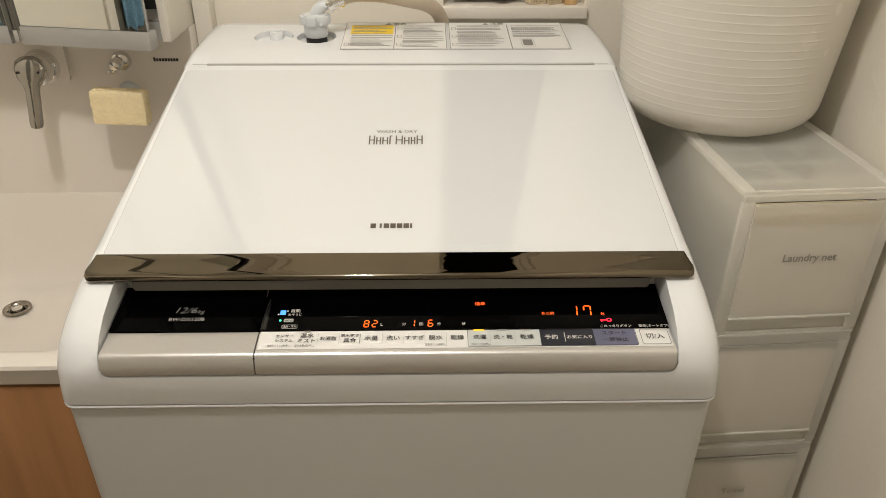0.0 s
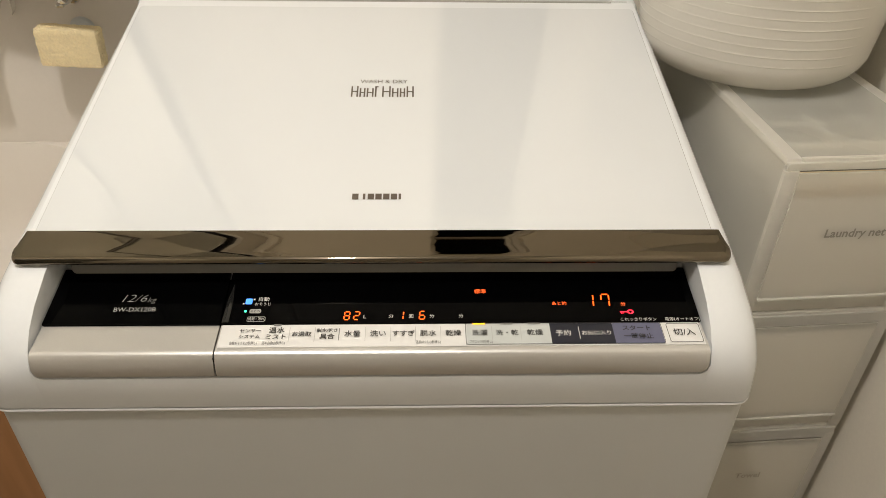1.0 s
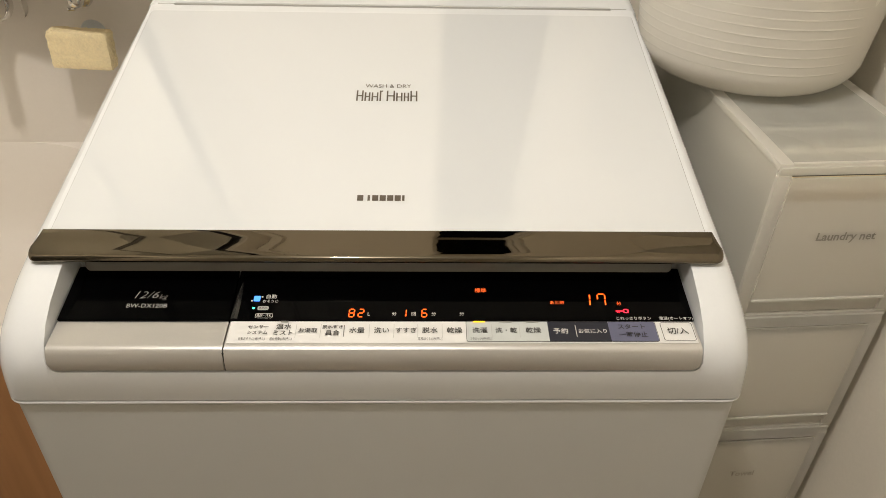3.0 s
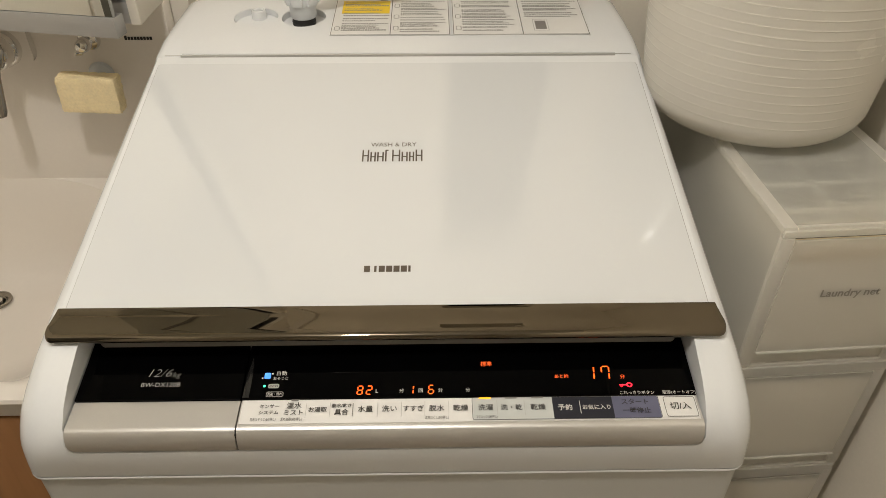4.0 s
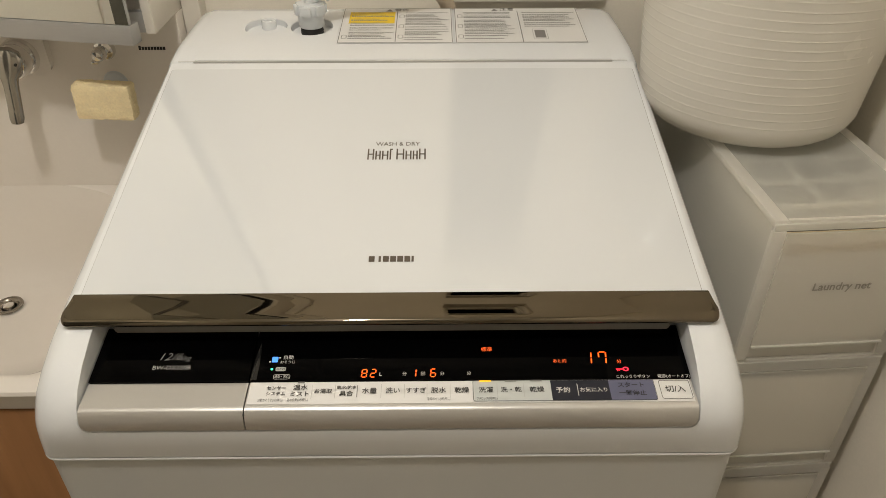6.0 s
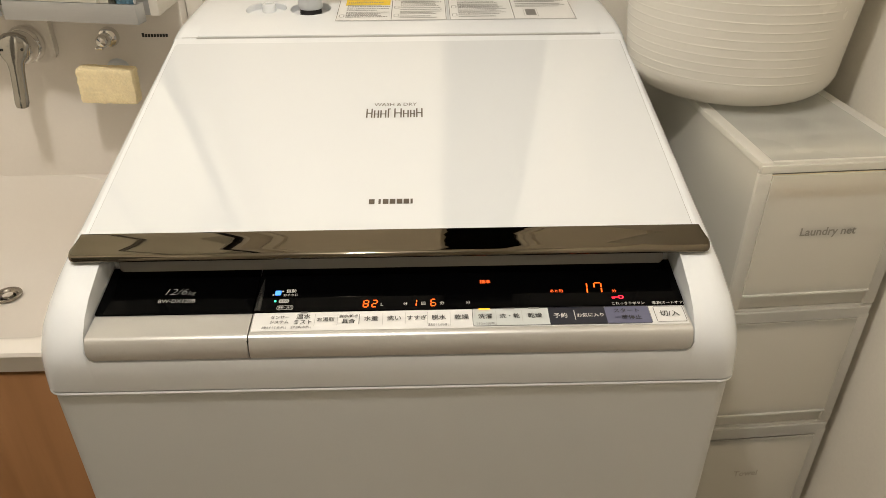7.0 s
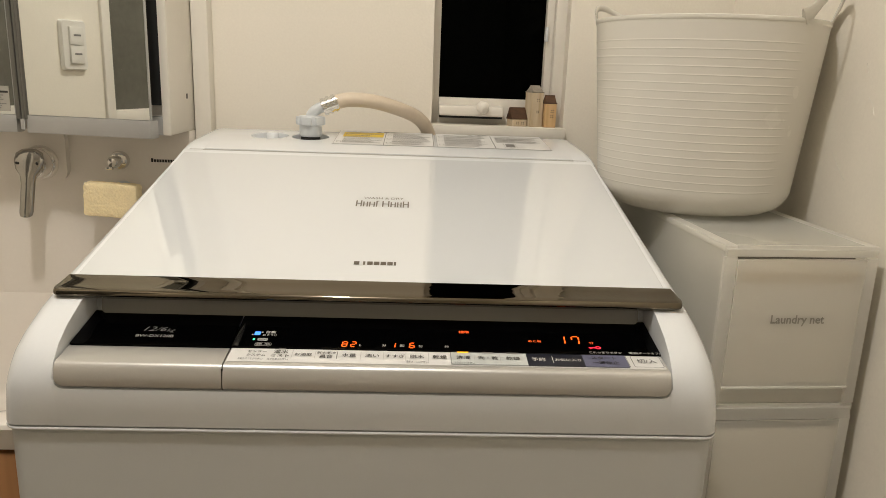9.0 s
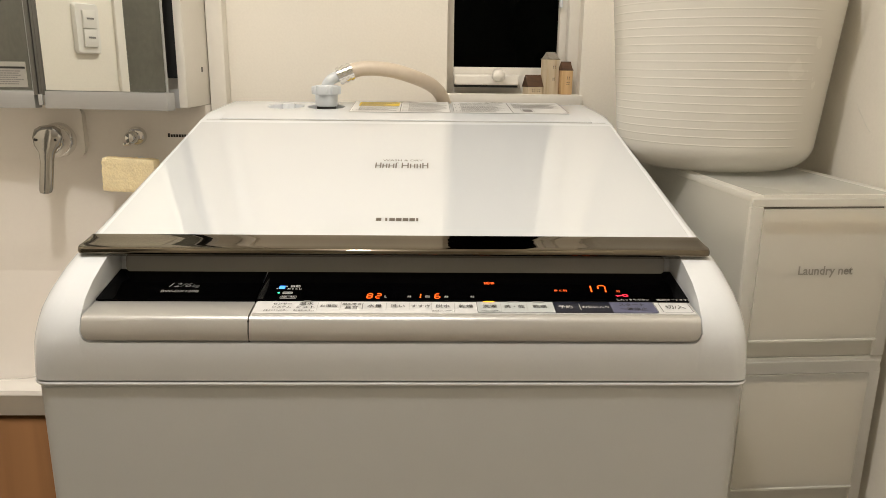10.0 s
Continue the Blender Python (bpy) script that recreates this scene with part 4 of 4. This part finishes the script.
for x0, x1, y0, y1, rf, rb, z in ((VX0, VX1, 0.172, 0.640, 0.010, 0.010, 0.7205), (VX0, VX1, 0.168, 0.640, 0.012, 0.010, 0.7225), (VX0, VX1, 0.1625, 0.640, 0.012, 0.010, 0.7450), (VX0, VX1, 0.161, 0.640, 0.012, 0.010, 0.7500), (VX0, VX1, 0.163, 0.640, 0.013, 0.010, 0.7545),
                                (VX0, VX1, 0.168, 0.640, 0.016, 0.010, 0.7570), (VX0 + 0.014, -0.400, 0.179, 0.6290, 0.030, 0.190, 0.7600), (VX0 + 0.018, -0.405, 0.187, 0.6266, 0.036, 0.190, 0.7585), (VX0 + 0.026, -0.415, 0.198, 0.6245, 0.050, 0.190, 0.7450),
                                (VX0 + 0.036, -0.426, 0.215, 0.6210, 0.060, 0.190, 0.7220), (VX0 + 0.050, -0.445, 0.250, 0.6170, 0.080, 0.180, 0.6800), (VX0 + 0.075, -0.470, 0.300, 0.6120, 0.090, 0.150, 0.6400), (VX0 + 0.110, -0.510, 0.360, 0.6050, 0.090, 0.110, 0.6115),
                                (VX0 + 0.150, -0.560, 0.430, 0.5950, 0.070, 0.075, 0.5940), (cx - 0.055, cx + 0.055, dcy - 0.055, dcy + 0.055, 0.050, 0.050, 0.583), (cx - 0.026, cx + 0.026, dcy - 0.026, dcy + 0.026, 0.0255, 0.0255, 0.5790)):
    back, front = rounded_rect(x0, x1, y0, y1, rb, 12), rounded_rect(x0, x1, y0, y1, rf, 12)
    rings.append([(x, y, z) for x, y in back[:26] + front[26:]])
bowl_bm = loft(rings, cap=False)
bowl_bm.verts.ensure_lookup_table()
bowl_bm.faces.new(bowl_bm.verts[-len(rings[0]):])
part("bowl", bowl_bm, PORCELAIN, basin)
drain = part("drain", lathe([(0.0, -0.0035), (0.0125, -0.0035), (0.0140, -0.0030), (0.0165, 0.0010), (0.0195, 0.0022), (0.0215, 0.0024), (0.0228, 0.0016), (0.0235, -0.001)], pose(cx, dcy, 0.5825), 36), DARKCHROME, basin, "round chrome drain fitting")
part("stopper", lathe([(0.0, 0.0012), (0.0060, 0.0010), (0.0085, 0.0), (0.0092, -0.0020), (0.0092, -0.004)], pose(cx, dcy, 0.5832), 28), CHROME, drain)

# tap
tap = thing("basin_tap", (-0.575, 0.62, 0.985), "chrome single-lever mixer tap on the splashback", "tap")
TAPZ = 0.985
part("mount", loft([[(x, y, z) for x, z in rounded_rect(-0.70, -0.529, 0.955, 1.041, r, 6)] for y, r in ((0.6285, 0.020), (0.618, 0.020), (0.614, 0.016))]), ACRYLIC, tap, "raised white mounting pad")
part("flange", lathe([(0, 0.0), (0.027, 0.0), (0.028, 0.003), (0.027, 0.012), (0.024, 0.016), (0, 0.016)], pose(-0.568, 0.6145, TAPZ, 90), 36), CHROME, tap)
part("spindle", lathe([(0, 0.0), (0.024, 0.0), (0.0245, 0.012), (0.0235, 0.022), (0.021, 0.026), (0, 0.0275)], pose(-0.568, 0.600, TAPZ, 90), 32), CHROME, tap)
rings = []
for f, wide, thick in ((0.0, 0.012, 0.006), (0.05, 0.0205, 0.009), (0.16, 0.0235, 0.010), (0.28, 0.0205, 0.010), (0.38, 0.0130, 0.0095), (0.5, 0.0108, 0.009), (0.75, 0.0106, 0.008), (0.93, 0.0108, 0.0075), (0.98, 0.0092, 0.006), (1.0, 0.005, 0.003)):
    y, zz = 0.578 - 0.028 * f ** 1.2, TAPZ + 0.024 - 0.102 * f
    rings.append([(-0.568 + wide * math.cos(a), y + thick * math.sin(a) * 0.8, zz + 0.2 * thick * math.sin(a)) for a in [2 * math.pi * j / 20 for j in range(20)]])
lever = part("lever", loft(rings), SATINCHROME, tap, "polished chrome lever pointing down")
for dx, mat in ((-0.0155, INK), (0.0155, INK)):
    part("mark_dot", lathe([(0, 0.0), (0.0022, 0.0), (0.0018, 0.0008), (0, 0.001)], pose(-0.568 + dx, 0.5668, TAPZ + 0.004, 90), 12), mat, lever)

# shower hook
hook = thing("shower_hook", (-0.451, 0.62, 0.986), "small round chrome holder on the splashback", "holder")
part("rosette", lathe([(0, 0.0), (0.0150, 0.0), (0.0153, 0.004), (0.0135, 0.009), (0.009, 0.011), (0, 0.011)], pose(-0.4475, 0.6268, 0.991, 90), 28), CHROME, hook)
part("knob", lathe([(0, 0.0), (0.009, 0.0), (0.0102, 0.006), (0.0094, 0.017), (0.0066, 0.021), (0, 0.022)], pose(-0.4495, 0.617, 0.9900, 90), 24), CHROME, hook)
part("tongue", box(-0.4615, -0.4505, 0.598, 0.607, 0.9775, 0.9825, 0.002, 2), CHROME, hook)

# maker's mark on the splashback
pm = thing("splashback_mark", (-0.376, 0.627, 0.992), "tiny black maker's mark printed on the splashback", "marking")
for k in range(9):
    x = -0.398 + k * 0.00445
    part("mark_bar", box(x, x + 0.0034, 0.6262, 0.6271, 0.9892, 0.9892 + (0.0062 if k == 0 else 0.0046)), INK, pm)

# sponge
bm = box(-0.482, -0.399, 0.556, 0.583, 0.9085, 0.9615, 0.005, 2)
bmesh.ops.subdivide_edges(bm, edges=[e for e in bm.edges if e.calc_length() > 0.015], cuts=16, use_grid_fill=True)
rnd = random.Random(3)
for v in bm.verts:
    v.co += Vector((rnd.uniform(-1, 1), rnd.uniform(-1, 1), rnd.uniform(-1, 1))) * 0.0007
tip = Matrix.Translation((-0.445, 0, 0.938)) @ pose(0, 0, 0, 0, 2.5, 0) @ Matrix.Translation((0.445, 0, -0.938))
sponge = thing("sponge", (-0.445, 0.57, 0.938), "pale yellow cleaning sponge on a peg of the splashback", "sponge")
part("foam", sheet(bm, tip), SPONGE, sponge)
part("peg", lathe([(0, 0.0), (0.019, 0.0), (0.017, 0.005), (0.008, 0.009), (0.006, 0.030), (0.006, 0.046), (0, 0.046)], pose(-0.445, 0.6270, 0.938, 90), 24), NYLON, sponge, "pale suction peg behind the sponge")

# mirror cabinet
mc = thing("mirror_cabinet", (-0.64, 0.60, 1.04), "mirrored vanity cabinet with aluminium lower rail", "mirror cabinet")
MZ = 1.98
part("body", box(VX0, -0.3475, 0.562, BACK, 1.0425, MZ, 0.002), PAINT, mc)
part("side_panel", box(-0.3470, -0.3335, 0.5400, BACK, 1.0415, MZ + 0.002, 0.0025), PAINT, mc, "cream side panel")
part("lower_rail", box(-0.5470, -0.3475, 0.5490, 0.5615, 1.0405, 1.0685, 0.0015), ALU, mc, "grey aluminium lower rail")
# Dark strip filling the gap behind the open mirror door.
part("dark_strip", box(-0.3740, -0.3475, 0.5500, 0.5618, 1.0855, MZ, 0.002), SHADOWGAP, mc, "dark strip in the gap beside the mirror")
SWING = pose(-0.5475, 0.5440, 0, 0, 0, -11.0)
for m, x0, x1 in ((SWING, 0.0030, 0.2020), (pose(0, 0.5440, 0), -0.9500, -0.5615)):
    d = part("mirror_door", sheet(box(x0, x1, -0.0035, 0.0005, 1.0655, MZ, 0.001), m), ALU, mc, "mirror door with slim metal edges")
    part("mirror", sheet(box(x0 + 0.0012, x1 - 0.0014, -0.0048, -0.0036, 1.0662, MZ - 0.002), m), MIRROR, d, "clear mirror glass")
    part("door_rail", sheet(box(x0 - 0.001, x1 + 0.0005, -0.0065, 0.0150, 1.0392, 1.0652, 0.0015), m), ALU, d, "grey aluminium rail under the mirror")
part("screw_cap", box(-0.3337, -0.3325, 0.618, 0.624, 1.094, 1.102, 0.0005, 1), GASKETSHADE, mc)
for x0, x1, y in ((-0.5482, -0.5438, 0.5365), (-0.5532, -0.5490, 0.5380), (-0.5608, -0.5545, 0.5370)):
    part("door_edge", box(x0, x1, y, 0.5616, 1.0590, MZ, 0.0008), DARKALU, mc)
part("pivot", box(-0.5540, -0.5475, 0.5340, 0.5374, 1.0440, 1.0600, 0.0012), ALU, mc)
st = part("sticker", box(-0.6300, -0.5690, 0.5384, 0.5391, 1.0700, 1.1070), NOTICE, mc, "dull grey notice sticker on the mirror")
part("heading_bar", box(-0.6290, -0.5700, 0.5381, 0.5385, 1.0970, 1.1000), INK, st)
rnd = random.Random(2)
bars = None
for k in range(7):
    z = 1.0935 - k * 0.0031
    x = -0.627
    while x < -0.575 - rnd.random() * 0.01:
        w = rnd.uniform(0.0015, 0.005)
        bars = box(x, x + w, 0.5381, 0.5385, z - 0.0008, z + 0.0008, bm=bars)
        x += w + 0.0007
part("small_print", bars, GREYINK, st)

# light switch beside the doorway
SY, SZ = 0.050, 1.180
sw = thing("light_switch", (LEFT, SY, SZ), "white wall switch plate with two rockers", "light switch")
pts = rounded_rect(SY - 0.035, SY + 0.035, SZ - 0.055, SZ + 0.055, 0.008, 5)
part("plate", loft([[(LEFT, y, z) for y, z in pts], [(LEFT + 0.006, y, z) for y, z in pts], [(LEFT + 0.010, SY + (y - SY) * 0.92, SZ + (z - SZ) * 0.95) for y, z in pts]]), SWITCHWHITE, sw)
for z0, z1 in ((SZ - 0.040, SZ - 0.001), (SZ + 0.001, SZ + 0.040)):
    rk = part("rocker", box(LEFT + 0.0095, LEFT + 0.0145, SY - 0.022, SY + 0.016, z0, z1, 0.001), SWITCHWHITE, sw)
    part("name_bar", box(LEFT + 0.0143, LEFT + 0.0149, SY - 0.014, SY + 0.006, z1 - 0.020, z1 - 0.016), GREYINK, rk)

# blue cloth against the frosted door
rings = []
for i in range(19):
    f = i / 18
    y = -0.190 + 0.066 * f
    low = 0.868 + 0.030 * abs(f - 0.55) ** 1.3 + 0.006 * math.sin(17 * f)
    fold = 0.004 * math.sin(13 * f) + 0.003 * math.sin(29 * f + 1)
    hang = [low + (0.985 - low) * k / 6 for k in range(7)]
    front = [(LEFT - 0.026 + fold * (1 - 0.5 * k / 6), y, z) for k, z in enumerate(hang)]
    back = [(x - 0.0035, y, z) for x, _, z in front[::-1]]
    rings.append(front + back)
solid("wash_cloth", loft(rings), BLUECLOTH, "soft blue wash cloth hanging under the bathroom door rail", "cloth")

# toy houses on the sill
SILL = 1.0625


def toy_house(x0, x1, y0, y1, wall, roof, wall_mat, roof_mat, label, turn=0.0, hip=0.0, windows=()):
    """A small block house with a ridged roof, turned about its own middle."""
    cx, cy, dp = (x0 + x1) / 2, (y0 + y1) / 2, (y1 - y0)
    h = thing("toy_house", (cx, cy, SILL), label, "ornament", "toy houses on the sill")
    m = Matrix.Translation((cx, cy, 0)) @ pose(0, 0, 0, 0, 0, turn) @ Matrix.Translation((-cx, -cy, 0))
    part("block", sheet(box(x0, x1, y0, y1, SILL, SILL + wall, 0.0012, 2), m), wall_mat, h)
    z = SILL + wall - 0.0005
    ridge = y0 + dp * 0.5
    side = [(x0 - 0.0008, 1.0), (x1 + 0.0008, 1.0)] if not hip else [(x0 - 0.0006, 0.25), (x0 + hip * 0.4, 0.75), (x0 + hip, 1.0), (x1 - hip, 1.0), (x1 - hip * 0.4, 0.75), (x1 + 0.0006, 0.25)]
    bm = loft([[(x, y0 - 0.0008, z), (x, ridge, z + roof * f), (x, y1 + 0.0008, z), (x, y1, z - 0.001), (x, y0, z - 0.001)] for x, f in side])
    part("roof", sheet(bm, m), roof_mat, h)
    for u, v in windows:
        for du in (-0.0017, 0.0017):
            for dv in (-0.0015, 0.0015):
                part("window", sheet(box(cx + u + du - 0.0007, cx + u + du + 0.0007, y0 - 0.0004, y0 + 0.0006, SILL + v + dv - 0.0007, SILL + v + dv + 0.0007), m), INK, h)
    return h


toy_house(0.1985, 0.2265, 0.692, 0.716, 0.0135, 0.0195, TOYPALE, TOYROOF, "low whitewashed toy house with a dark brown roof", turn=16, windows=((-0.004, 0.0060), (0.0065, 0.0060)))
toy_house(0.2300, 0.2530, 0.692, 0.715, 0.060, 0.0115, TOYPALE, TOYGREY, "tall whitewashed toy house with a worn grey roof", turn=24, hip=0.0022, windows=((0.001, 0.046), (0.001, 0.026)))
toy_house(0.2580, 0.2780, 0.690, 0.712, 0.042, 0.014, TOYWOOD, TOYROOF, "small pine toy house with a brown roof", turn=8, hip=0.0012, windows=((0.002, 0.028), (0.002, 0.019)))
